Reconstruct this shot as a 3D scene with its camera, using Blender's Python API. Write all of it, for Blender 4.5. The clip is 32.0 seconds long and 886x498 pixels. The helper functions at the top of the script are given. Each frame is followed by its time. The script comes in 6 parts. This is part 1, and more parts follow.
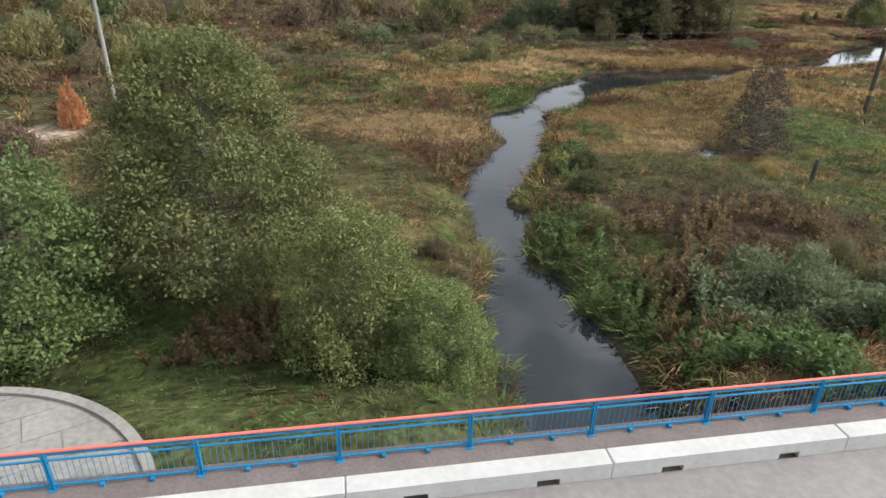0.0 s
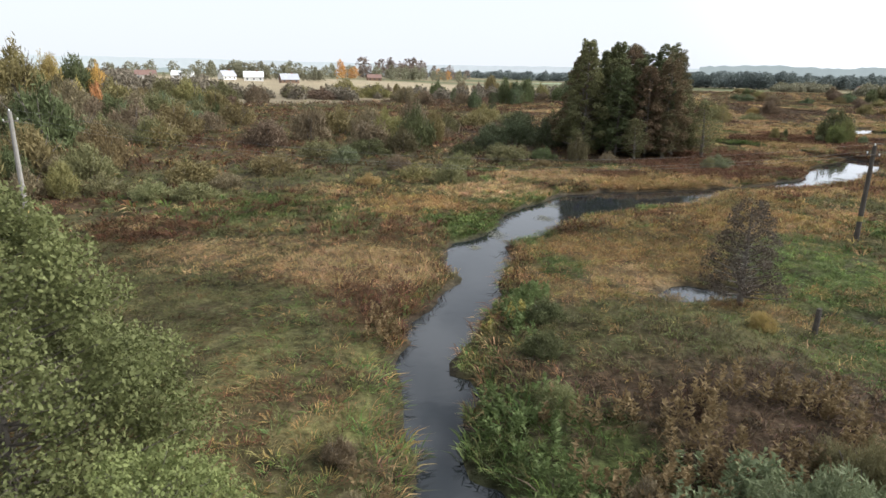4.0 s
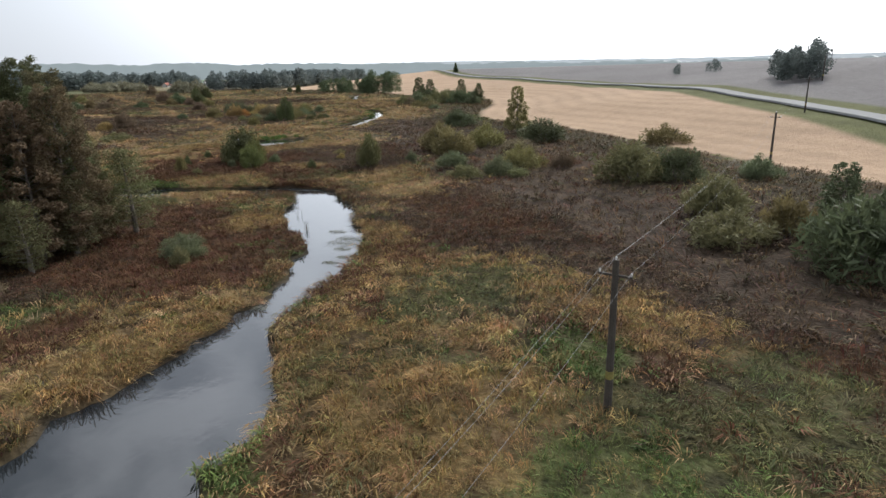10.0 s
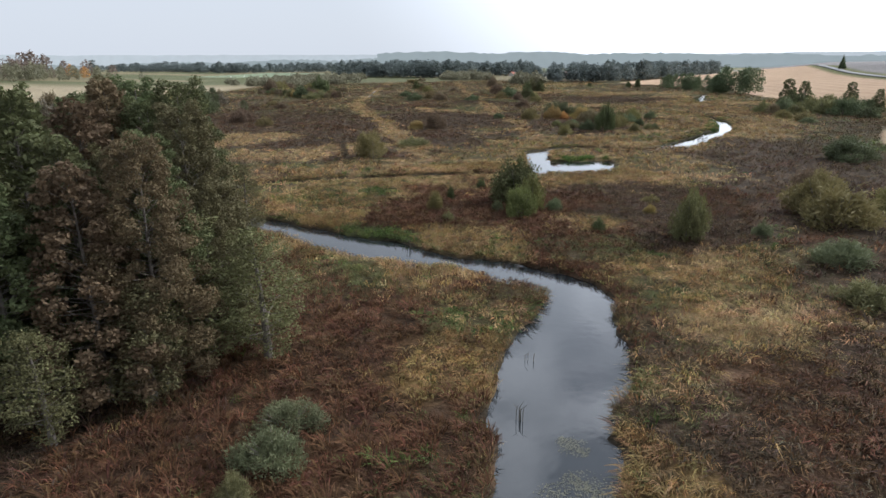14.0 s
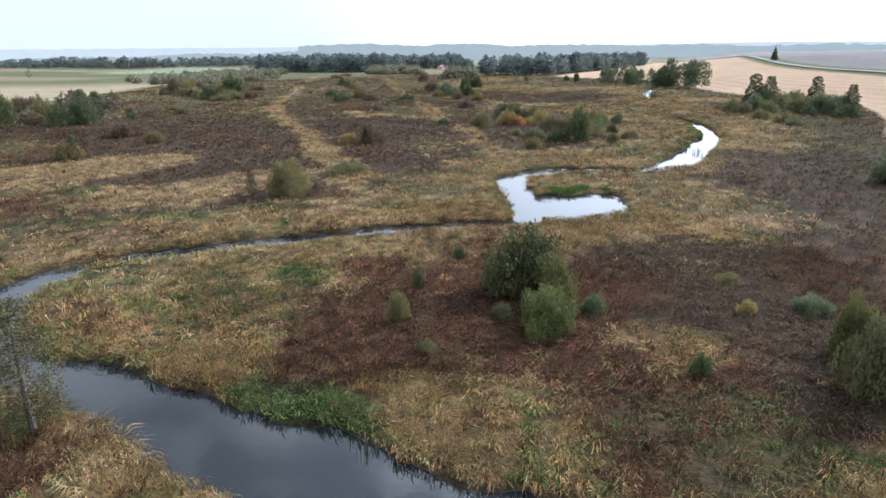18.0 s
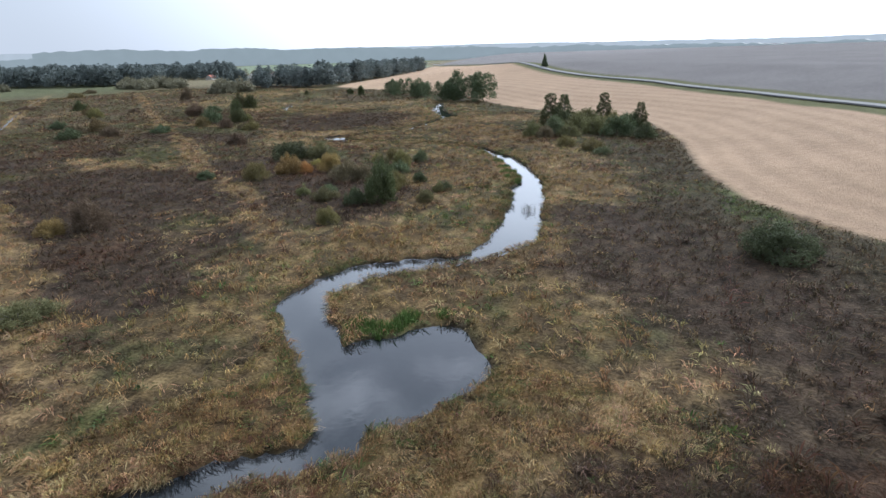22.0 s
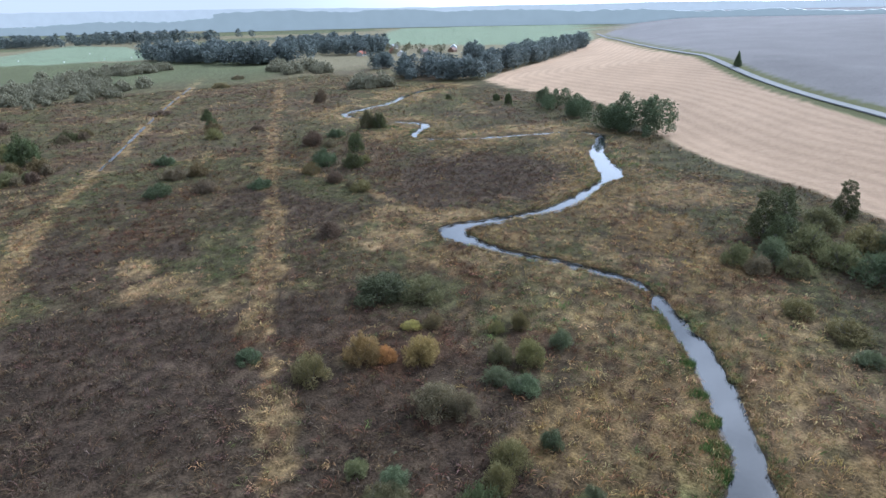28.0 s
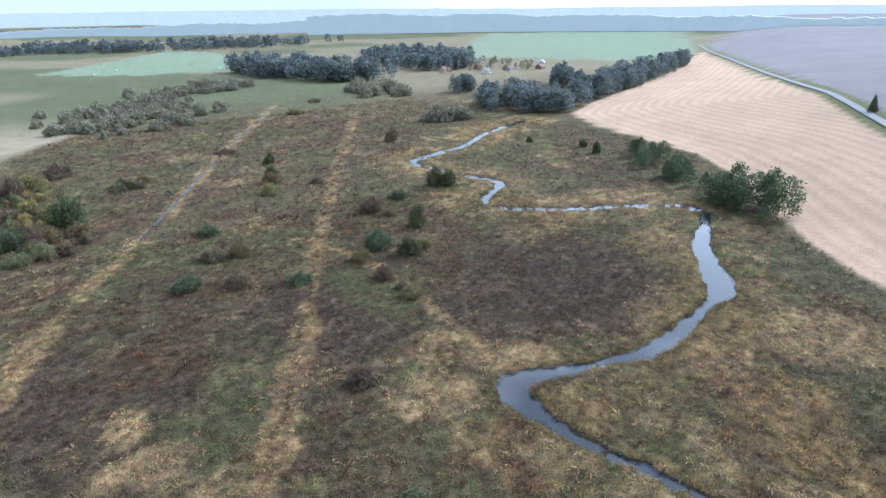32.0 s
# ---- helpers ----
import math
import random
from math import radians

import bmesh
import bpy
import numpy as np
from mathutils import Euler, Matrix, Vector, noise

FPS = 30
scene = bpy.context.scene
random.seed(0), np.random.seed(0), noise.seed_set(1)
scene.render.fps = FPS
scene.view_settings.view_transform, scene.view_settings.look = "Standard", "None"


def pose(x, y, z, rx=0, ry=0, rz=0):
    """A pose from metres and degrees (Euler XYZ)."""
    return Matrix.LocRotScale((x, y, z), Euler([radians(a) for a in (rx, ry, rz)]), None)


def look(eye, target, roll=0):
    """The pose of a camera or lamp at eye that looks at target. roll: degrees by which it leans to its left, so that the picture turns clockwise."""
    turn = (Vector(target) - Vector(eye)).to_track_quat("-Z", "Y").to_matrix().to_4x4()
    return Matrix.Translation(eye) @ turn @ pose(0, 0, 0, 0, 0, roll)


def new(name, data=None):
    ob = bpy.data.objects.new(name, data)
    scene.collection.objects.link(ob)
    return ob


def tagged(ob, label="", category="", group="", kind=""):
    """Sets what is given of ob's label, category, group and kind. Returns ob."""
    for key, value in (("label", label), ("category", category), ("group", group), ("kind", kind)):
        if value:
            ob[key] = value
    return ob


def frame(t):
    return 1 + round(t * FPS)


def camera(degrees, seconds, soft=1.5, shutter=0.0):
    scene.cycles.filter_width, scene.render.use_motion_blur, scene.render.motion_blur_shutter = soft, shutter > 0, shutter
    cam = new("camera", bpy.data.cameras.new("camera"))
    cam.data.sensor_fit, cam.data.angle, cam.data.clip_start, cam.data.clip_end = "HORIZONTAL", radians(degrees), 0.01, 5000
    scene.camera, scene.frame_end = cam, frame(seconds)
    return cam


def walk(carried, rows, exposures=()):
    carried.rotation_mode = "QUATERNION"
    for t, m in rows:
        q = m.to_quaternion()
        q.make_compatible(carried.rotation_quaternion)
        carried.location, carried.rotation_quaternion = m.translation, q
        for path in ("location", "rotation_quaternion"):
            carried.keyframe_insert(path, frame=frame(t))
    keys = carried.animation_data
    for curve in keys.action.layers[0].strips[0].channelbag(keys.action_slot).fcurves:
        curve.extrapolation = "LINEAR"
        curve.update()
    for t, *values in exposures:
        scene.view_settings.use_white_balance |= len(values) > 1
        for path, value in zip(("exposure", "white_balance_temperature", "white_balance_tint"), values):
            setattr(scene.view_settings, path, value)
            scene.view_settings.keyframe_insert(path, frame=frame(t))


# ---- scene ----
cam = camera(71.43, 32.0)
PATH = [
    (0, (6.891, 50.859, 11.779), (7.105, 52.649, 10.913), 1.3),
    (0.5, (8.605, 52.864, 11.929), (8.794, 54.655, 11.06), 1.4),
    (1, (9.753, 54.511, 12.014), (9.97, 56.308, 11.165), 1.3),
    (1.5, (10.25, 55.482, 12.049), (10.484, 57.349, 11.371), 1.1),
    (2, (10.265, 55.869, 12.079), (10.499, 57.777, 11.526), 1.2),
    (2.5, (10.269, 56.097, 12.058), (10.498, 58.008, 11.517), 1.2),
    (4.5, (10.191, 57.523, 12.097), (10.452, 59.43, 11.553), 0.9),
    (5, (10.416, 59.34, 12.055), (10.663, 61.25, 11.516), 0.8),
    (5.5, (10.669, 61.946, 12.437), (10.904, 63.858, 11.899), 0.7),
    (6, (11.083, 64.893, 13.102), (11.309, 66.804, 12.556), 0.8),
    (6.5, (11.383, 68.514, 13.356), (11.726, 70.407, 12.811), 0.7),
    (7, (11.759, 72.217, 13.481), (12.29, 74.066, 12.936), 0.4),
    (7.5, (12.37, 75.908, 13.635), (13.153, 77.665, 13.091), 0.0),
    (8, (13.225, 79.777, 13.805), (14.277, 81.388, 13.258), -0.1),
    (8.5, (14.574, 83.567, 14.08), (15.894, 84.965, 13.531), -0.2),
    (9, (16.1, 87.0, 14.718), (17.685, 88.086, 14.161), -0.7),
    (9.5, (18.373, 90.401, 15.181), (20.101, 91.236, 14.62), -1.1),
    (10, (21.296, 93.174, 15.597), (23.032, 93.995, 15.037), -1.3),
    (10.5, (24.63, 95.625, 16.059), (26.364, 96.449, 15.499), -1.4),
    (11, (28.181, 97.753, 16.479), (29.897, 98.615, 15.922), -1.5),
    (11.5, (31.955, 99.945, 16.882), (33.634, 100.882, 16.331), -1.2),
    (12, (35.759, 101.977, 17.268), (37.418, 102.952, 16.721), -1.1),
    (12.5, (39.622, 103.817, 17.769), (41.237, 104.862, 17.223), -1.0),
    (13, (43.442, 105.871, 17.984), (44.91, 107.115, 17.439), -0.9),
    (13.5, (47.291, 107.905, 18.339), (48.557, 109.34, 17.757), -0.6),
    (14, (50.935, 110.293, 18.579), (52.022, 111.87, 18.001), -0.4),
    (14.5, (54.521, 113.08, 18.738), (55.4, 114.781, 18.161), -0.4),
    (16.5, (63.977, 126.98, 19.528), (64.448, 128.836, 18.95), -0.4),
    (17, (63.839, 130.189, 20.323), (64.599, 131.942, 19.732), -0.5),
    (17.5, (66.061, 135.121, 19.949), (67.092, 136.728, 19.353), -0.6),
    (18, (68.203, 139.752, 19.913), (69.46, 141.187, 19.31), -0.8),
    (18.5, (70.505, 143.535, 20.113), (71.93, 144.799, 19.504), -1.1),
    (19, (73.2, 147.233, 20.214), (74.789, 148.281, 19.6), -1.3),
    (19.5, (76.112, 150.783, 20.515), (77.779, 151.697, 19.894), -1.5),
    (20, (79.422, 153.544, 20.512), (81.087, 154.463, 19.894), -1.6),
    (20.5, (83.219, 156.229, 20.637), (84.883, 157.152, 20.023), -1.6),
    (21, (87.023, 158.462, 21.749), (88.685, 159.39, 21.136), -1.6),
    (21.5, (91.72, 160.841, 23.598), (93.379, 161.777, 22.988), -1.8),
    (22, (95.69, 162.972, 26.083), (97.347, 163.91, 25.472), -1.6),
    (22.5, (99.866, 164.969, 28.367), (101.522, 165.911, 27.757), -1.6),
    (23, (104.437, 167.403, 30.395), (106.09, 168.352, 29.789), -1.8),
    (23.5, (108.959, 169.983, 32.801), (110.611, 170.931, 32.192), -1.6),
    (24, (113.425, 172.215, 35.351), (115.052, 173.206, 34.741), -1.6),
    (24.5, (117.946, 174.203, 37.339), (119.527, 175.269, 36.736), -1.7),
    (25, (122.349, 176.365, 39.731), (123.877, 177.508, 39.131), -1.6),
    (25.5, (126.775, 179.104, 42.009), (128.264, 180.299, 41.411), -1.4),
    (27.5, (144.806, 192.423, 48.823), (146.178, 193.683, 48.094), -1.2),
    (28, (148.715, 195.128, 51.263), (150.064, 196.413, 50.535), -1.2),
    (28.5, (152.851, 198.104, 53.558), (154.162, 199.427, 52.829), -1.1),
    (29, (157.048, 201.012, 55.89), (158.314, 202.378, 55.163), -1.0),
    (29.5, (160.916, 203.69, 58.335), (162.157, 205.079, 57.607), -1.0),
    (30, (164.832, 206.808, 60.699), (166.052, 208.215, 59.969), -1.0),
    (30.5, (168.61, 210.118, 62.918), (169.808, 211.544, 62.188), -0.9),
    (31, (172.553, 213.482, 65.179), (173.732, 214.923, 64.447), -0.8),
    (31.5, (175.978, 216.978, 67.246), (177.144, 218.43, 66.517), -0.9),
    (32, (179.487, 220.306, 69.614), (180.648, 221.761, 68.883), -0.8),
]
EXPOSURES = [
    (0, 0.40, 6150, 10), (0.5, 0.70, 6150, 10), (1, 0.94, 6150, 10), (2, 1.09, 6150, 10), (2.5, 0.93, 6150, 10), (4.5, 0.38, 6100, 10), (6, 0.38, 6200, 10), (8, 0.28, 6100, 10), (9, 0.11, 6050, 10), (11, -0.09, 6000, 10),
    (13, -0.11, 5900, 10), (14.5, 0.15, 5820, 10), (17, 0.51, 5560, 10), (19, 0.32, 5520, 10), (21, 0.12, 5500, 10), (23, -0.19, 5440, 10), (25.5, -0.17, 5280, 10), (28, 0.18, 5020, 10), (30, 0.47, 4950, 10), (32, 0.45, 4940, 10),
]
walk(cam, [(t, look(eye, target, roll)) for t, eye, target, roll in PATH], EXPOSURES)

# world, sun and sky
SUN_AZ, SUN_EL = 96.0, 36.0
world = bpy.data.worlds.new("sky")
scene.world = world
world.use_nodes = True
wn, wl = world.node_tree.nodes, world.node_tree.links
wn.clear()
w_out, w_bg = wn.new("ShaderNodeOutputWorld"), wn.new("ShaderNodeBackground")
w_sky = wn.new("ShaderNodeTexSky")
w_sky.sky_type = "NISHITA"
w_sky.sun_disc = False
w_sky.sun_elevation, w_sky.sun_rotation = radians(SUN_EL), radians(SUN_AZ)
w_sky.air_density, w_sky.dust_density, w_sky.ozone_density = 1.0, 4.0, 1.0
w_tc, w_noise, w_ramp = wn.new("ShaderNodeTexCoord"), wn.new("ShaderNodeTexNoise"), wn.new("ShaderNodeValToRGB")
w_map, w_mix, w_clear = wn.new("ShaderNodeMapping"), wn.new("ShaderNodeMixRGB"), wn.new("ShaderNodeMixRGB")
w_sep, w_up = wn.new("ShaderNodeSeparateXYZ"), wn.new("ShaderNodeMapRange")
w_map.inputs["Scale"].default_value = (2.2, 2.2, 3.4)
w_noise.inputs["Scale"].default_value, w_noise.inputs["Detail"].default_value = 2.4, 7.0
w_ramp.color_ramp.elements[0].position, w_ramp.color_ramp.elements[1].position = 0.43, 0.62
w_ramp.color_ramp.elements[0].color, w_ramp.color_ramp.elements[1].color = (3.8, 3.95, 4.2, 1), (10.8, 10.8, 10.8, 1)
w_up.inputs["From Min"].default_value, w_up.inputs["From Max"].default_value = 0.24, 0.52
w_clear.inputs[1].default_value = (7.7, 7.85, 8.0, 1)
w_mix.inputs[0].default_value = 0.87
wl.new(w_tc.outputs["Generated"], w_map.inputs[0]), wl.new(w_map.outputs[0], w_noise.inputs["Vector"])
wl.new(w_tc.outputs["Generated"], w_sep.inputs[0]), wl.new(w_sep.outputs["Z"], w_up.inputs["Value"]), wl.new(w_up.outputs[0], w_clear.inputs[0])
wl.new(w_noise.outputs[0], w_ramp.inputs[0]), wl.new(w_ramp.outputs[0], w_clear.inputs[2])
wl.new(w_sky.outputs[0], w_mix.inputs[1]), wl.new(w_clear.outputs[0], w_mix.inputs[2])
w_bg.inputs[1].default_value = 0.103
sun = new("sun", bpy.data.lights.new("sun", "SUN"))
sun.data.energy, sun.data.angle, sun.data.color = 2.9, radians(7), (1.0, 0.93, 0.82)
sun_to = Vector((math.sin(radians(SUN_AZ)) * math.cos(radians(SUN_EL)), math.cos(radians(SUN_AZ)) * math.cos(radians(SUN_EL)), math.sin(radians(SUN_EL))))
sun.matrix_world = look(sun_to * 100, (0, 0, 0))

# thin cloud glows round the veiled sun
w_dot, w_glow, w_bright = wn.new("ShaderNodeVectorMath"), wn.new("ShaderNodeMapRange"), wn.new("ShaderNodeVectorMath")
w_dot.operation, w_bright.operation, w_glow.interpolation_type = "DOT_PRODUCT", "SCALE", "SMOOTHSTEP"
w_dot.inputs[1].default_value = sun_to
w_glow.inputs["From Min"].default_value, w_glow.inputs["From Max"].default_value = 0.30, 1.0
w_glow.inputs["To Min"].default_value, w_glow.inputs["To Max"].default_value = 1.0, 3.2
wl.new(w_tc.outputs["Generated"], w_dot.inputs[0]), wl.new(w_dot.outputs["Value"], w_glow.inputs["Value"])
wl.new(w_mix.outputs[0], w_bright.inputs[0]), wl.new(w_glow.outputs[0], w_bright.inputs["Scale"])
wl.new(w_bright.outputs[0], w_bg.inputs[0]), wl.new(w_bg.outputs[0], w_out.inputs[0])

# ---------------------------------------------------------------- plan
WATER = -0.05
RIVER_UPPER = [
    (14.5, 40, 3.5), (13.6, 52, 3.8), (12.8, 65, 4.7), (12.6, 71.8, 3), (12.9, 76.7, 2.9), (13.3, 82.1, 3.1), (15.6, 88, 4.3), (17, 92.9, 3.1),
    (17.9, 97.5, 5.5), (19, 100.4, 4.4), (21.2, 102.2, 3.9), (24.6, 107.2, 5.7), (29.3, 111.8, 8.2), (35.3, 115.9, 9.4), (39.3, 116.2, 9.5), (43.8, 118.1, 6.3),
    (49, 120.1, 4.2), (54.6, 121, 3.9), (60.6, 123, 5), (67.1, 126.1, 5.8), (71.3, 130, 7), (77.6, 135.5, 8.1), (83.9, 140.5, 5.9), (86.9, 143.1, 6),
]
RIVER_BENDS = [
    (87.9, 146.8, 5.2), (87, 150.5, 5.3), (84.6, 155.8, 4.1), (82.4, 159.5, 5.9), (79.8, 164.4, 6.9), (77.4, 171.4, 6), (75.6, 177.2, 5.6), (73.7, 182.7, 4.8),
    (71.4, 186, 4.8), (70.2, 194.9, 4.7), (72, 202.7, 4.9), (75.2, 205.6, 5.3), (80.1, 207.5, 3.5), (89.1, 205.5, 4.3), (107.6, 197.8, 4.5), (112.1, 195.5, 4.6),
    (118, 192.7, 3.6), (125.4, 189.1, 4.6), (140.7, 205.5, 5.6), (145.2, 208.3, 5.2), (149.5, 208.6, 5.1), (155.7, 206.8, 5), (159.9, 201.8, 4.7), (165, 197.4, 3.2),
]
RIVER_MEADOW = [
    (174.5, 196.2, 6.8), (186.9, 199.3, 6.6), (199, 203.1, 6.4), (206, 206.2, 6.6), (213.5, 208.6, 5.0), (228.3, 217.4, 4.9), (241.5, 228.2, 4.2), (248, 235, 3.6), (252.7, 239.6, 2.4),
    (255, 246, 2.9), (254.4, 259.5, 3.2), (251.6, 270.4, 3), (251.3, 282.9, 4.7), (252.5, 290.7, 6.8), (257.7, 292.7, 6.3), (272.9, 287, 3.1), (289.4, 282.7, 4.9),
    (315.5, 286.4, 2.9), (327.5, 289.5, 7.6), (351.4, 308.2, 5.3), (371.6, 318.9, 3.9), (382.5, 323.8, 3),
]
RIVER_LOWER = [
    (382.5, 323.8, 2.3), (381.6, 338.4, 3.2), (349, 360.6, 3.2), (331.8, 378.5, 3.0), (336.3, 389.5, 3.4), (355.5, 402.8, 3.9), (351.6, 428.6, 3.1), (350.2, 456.8, 3.9),
    (367.8, 463.8, 3.9), (394, 470.2, 3.9), (429.6, 488.5, 3.9), (474.5, 502.5, 3.9),
]
FIELD_EDGE = [(-900, -700), (-200, -165), (40, 18), (85, 52), (119, 80), (147, 103), (180, 132), (195, 154), (212, 169), (238, 179), (278, 189), (318, 205), (345, 235), (362, 268), (378, 288),
              (407, 315), (440, 345), (464, 375), (480, 425), (494, 462), (515, 497), (560, 520), (640, 545), (740, 580), (860, 630), (1100, 740), (3000, 1600), (9000, 4300)]
ROAD = [(-60, 20), (60, 32), (180, 72), (268, 112), (331, 141), (374, 171), (422, 216), (507, 288), (573, 338), (750, 472), (1250, 828), (3200, 2200), (9000, 6300)]
STRIP = [(140, 200), (176, 250), (190, 274), (201, 292), (212, 308), (231, 337), (249, 366), (273, 404), (347, 515), (384, 569), (410, 610)]
DITCH = [(120, 220), (145, 275), (167, 333), (183, 372), (227, 439), (256, 486), (314, 578), (414, 729)]
DIAGONAL = [(256, 292), (258, 299), (262, 329), (266, 350), (265, 374), (258, 395)]


def hash2(ix, iy, seed):
    h = (ix.astype(np.int64) * 374761393 + iy.astype(np.int64) * 668265263 + seed * 974634721) & 0x7FFFFFFF
    h = ((h ^ (h >> 13)) * 1274126177) & 0x7FFFFFFF
    return ((h ^ (h >> 16)) & 0xFFFF) / 65535.0


def vnoise(x, y, size, seed=0):
    """Smooth noise between 0 and 1 with cells of the given size in metres."""
    u, v = x / size, y / size
    iu, iv = np.floor(u), np.floor(v)
    fu, fv = u - iu, v - iv
    fu, fv = fu * fu * (3 - 2 * fu), fv * fv * (3 - 2 * fv)
    a, b = hash2(iu, iv, seed), hash2(iu + 1, iv, seed)
    c, d = hash2(iu, iv + 1, seed), hash2(iu + 1, iv + 1, seed)
    return (a * (1 - fu) + b * fu) * (1 - fv) + (c * (1 - fu) + d * fu) * fv


def fbm(x, y, size, seed=0, octaves=4):
    total, weight, amp = 0.0, 0.0, 1.0
    for k in range(octaves):
        total = total + amp * vnoise(x * 0.866 + y * 0.5 * (k + 1) / (k + 1), y * 0.866 - x * 0.5, size / 2**k, seed + 17 * k)
        weight, amp = weight + amp, amp * 0.55
    return total / weight


def smooth(a, b, x):
    t = np.clip((x - a) / (b - a), 0, 1)
    return t * t * (3 - 2 * t)


def spline(points, step=1.0):
    """A smooth line (Catmull-Rom) through points of two or three numbers."""
    p = np.array(points, float)
    p = np.vstack([2 * p[0] - p[1], p, 2 * p[-1] - p[-2]])
    out = []
    for i in range(1, len(p) - 2):
        n = max(2, int(np.hypot(*(p[i + 1] - p[i])[:2]) / step))
        t = np.linspace(0, 1, n, endpoint=False)[:, None]
        out.append(0.5 * (2 * p[i] + (p[i + 1] - p[i - 1]) * t + (2 * p[i - 1] - 5 * p[i] + 4 * p[i + 1] - p[i + 2]) * t**2
                          + (3 * p[i] - p[i - 1] - 3 * p[i + 1] + p[i + 2]) * t**3))
    return np.vstack(out + [p[-2][None]])


def line_distance(x, y, line, extra=None):
    """Distance to a dense polyline, and the index of its nearest vertex."""
    x, y = np.asarray(x, float).ravel(), np.asarray(y, float).ravel()
    best, at = np.full(x.shape, 1e9), np.zeros(x.shape, int)
    for s in range(0, len(x), 20000):
        d = (x[s:s + 20000, None] - line[None, :, 0])**2 + (y[s:s + 20000, None] - line[None, :, 1])**2
        if extra is not None:
            d = np.sign(np.sqrt(d) - extra) * (np.sqrt(d) - extra)**2
        at[s:s + 20000] = d.argmin(1)
        best[s:s + 20000] = d.min(1)
    return np.sign(best) * np.sqrt(np.abs(best)), at


def side_distance(x, y, points):
    """Signed distance to a plain polyline, positive on its right hand."""
    x, y = np.asarray(x, float), np.asarray(y, float)
    best, sign = np.full(x.shape, 1e9), np.ones(x.shape)
    for (ax, ay), (bx, by) in zip(points[:-1], points[1:]):
        dx, dy = bx - ax, by - ay
        t = np.clip(((x - ax) * dx + (y - ay) * dy) / (dx * dx + dy * dy), 0, 1)
        px, py = x - ax - t * dx, y - ay - t * dy
        d = np.hypot(px, py)
        near = d < best
        best = np.where(near, d, best)
        sign = np.where(near, np.where(dx * py - dy * px < 0, 1.0, -1.0), sign)
    return best * sign


river_line = np.vstack([spline(RIVER_UPPER + RIVER_BENDS + RIVER_MEADOW, 1.2), spline(RIVER_LOWER, 2.0)])
# broad pools beside the stream: x, y, radius
POOLS = [(131, 189, 5.0), (136, 188, 5.5), (140, 189.5, 4.2), (133, 193, 3.0), (141.5, 190, 3.4), (136, 193.6, 3.4), (134, 197, 2.6), (29, 88.5, 1.7), (31, 87.8, 1.6), (27.5, 87.8, 1.3), (34, 84.5, 0.9), (36, 83.5, 0.9)]
river_line = np.vstack([river_line, [(x, y, 2 * r) for x, y, r in POOLS]])
river_half = river_line[:, 2] / 2
strip_line, ditch_line, diagonal_line = spline(STRIP, 3.0), spline(DITCH, 3.0), spline(DIAGONAL, 3.0)


def bank(x, y):
    """Metres from the water's edge, negative in the water."""
    d, _ = line_distance(x, y, river_line, river_half)
    shape = np.asarray(x).shape
    d = d.reshape(shape)
    return d + (vnoise(x, y, 2.3, 5) - 0.5) * 1.3 + (vnoise(x, y, 0.9, 6) - 0.5) * 0.5


def land(x, y, shore=None):
    """Height of the ground."""
    field = side_distance(x, y, FIELD_EDGE)
    up = np.clip(field, 0, 150) * 0.095 + np.clip(field - 150, 0, 900) * 0.006
    up = up * smooth(0, 40, field)
    west = smooth(-20, -260, x - 0.35 * (y - 60)) * 6.0
    z = 0.42 + 0.35 * (fbm(x, y, 9, 3, 3) - 0.5) + 0.5 * (fbm(x, y, 40, 9, 2) - 0.5) + up + west
    z = z + 1.5 * np.exp(-((x - 23)**2 / 50 + (y - 79)**2 / 45)) + 0.5 * np.exp(-((x - 2)**2 + (y - 84)**2) / 120)
    # the causeway that carries the road to the bridge
    causeway = (1 - smooth(61.6, 66.5, y - 0.052 * x)) * (1 - smooth(60, 130, x)) * smooth(-400, -150, x) * smooth(10, 40, y)
    z = z * (1 - causeway) + 1.95 * causeway
    if shore is not None:
        z = z * smooth(-0.2, 1.6, shore) + (0.18 + WATER) * (1 - smooth(-0.2, 1.6, shore))
        z = z - 1.1 * (1 - smooth(-1.6, 0.15, shore))
    return z


STRAW, GOLD, RUST, BROWN, GREEN, OLIVE = (np.array(c) for c in ((0.31, 0.217, 0.107), (0.222, 0.15, 0.064), (0.10, 0.053, 0.031), (0.083, 0.059, 0.040), (0.094, 0.124, 0.04), (0.098, 0.095, 0.041)))
STUBBLE, PLOUGHED, PASTURE, WINTER, DIRT = (np.array(c) for c in ((0.37, 0.262, 0.172), (0.155, 0.145, 0.14), (0.335, 0.28, 0.185), (0.225, 0.27, 0.175), (0.42, 0.38, 0.33)))
WEST_EDGE = [(-75, 215), (-40, 250), (10, 300), (90, 420), (195, 575), (244, 650), (330, 900), (250, 1000), (240, 1400)]
WINTER_WEST = [(274, 1097), (542, 1492), (579, 1328), (487, 986), (370, 1015)]
WINTER_NORTH = [(803, 973), (1398, 1543), (1900, 1250), (1080, 736), (920, 682)]
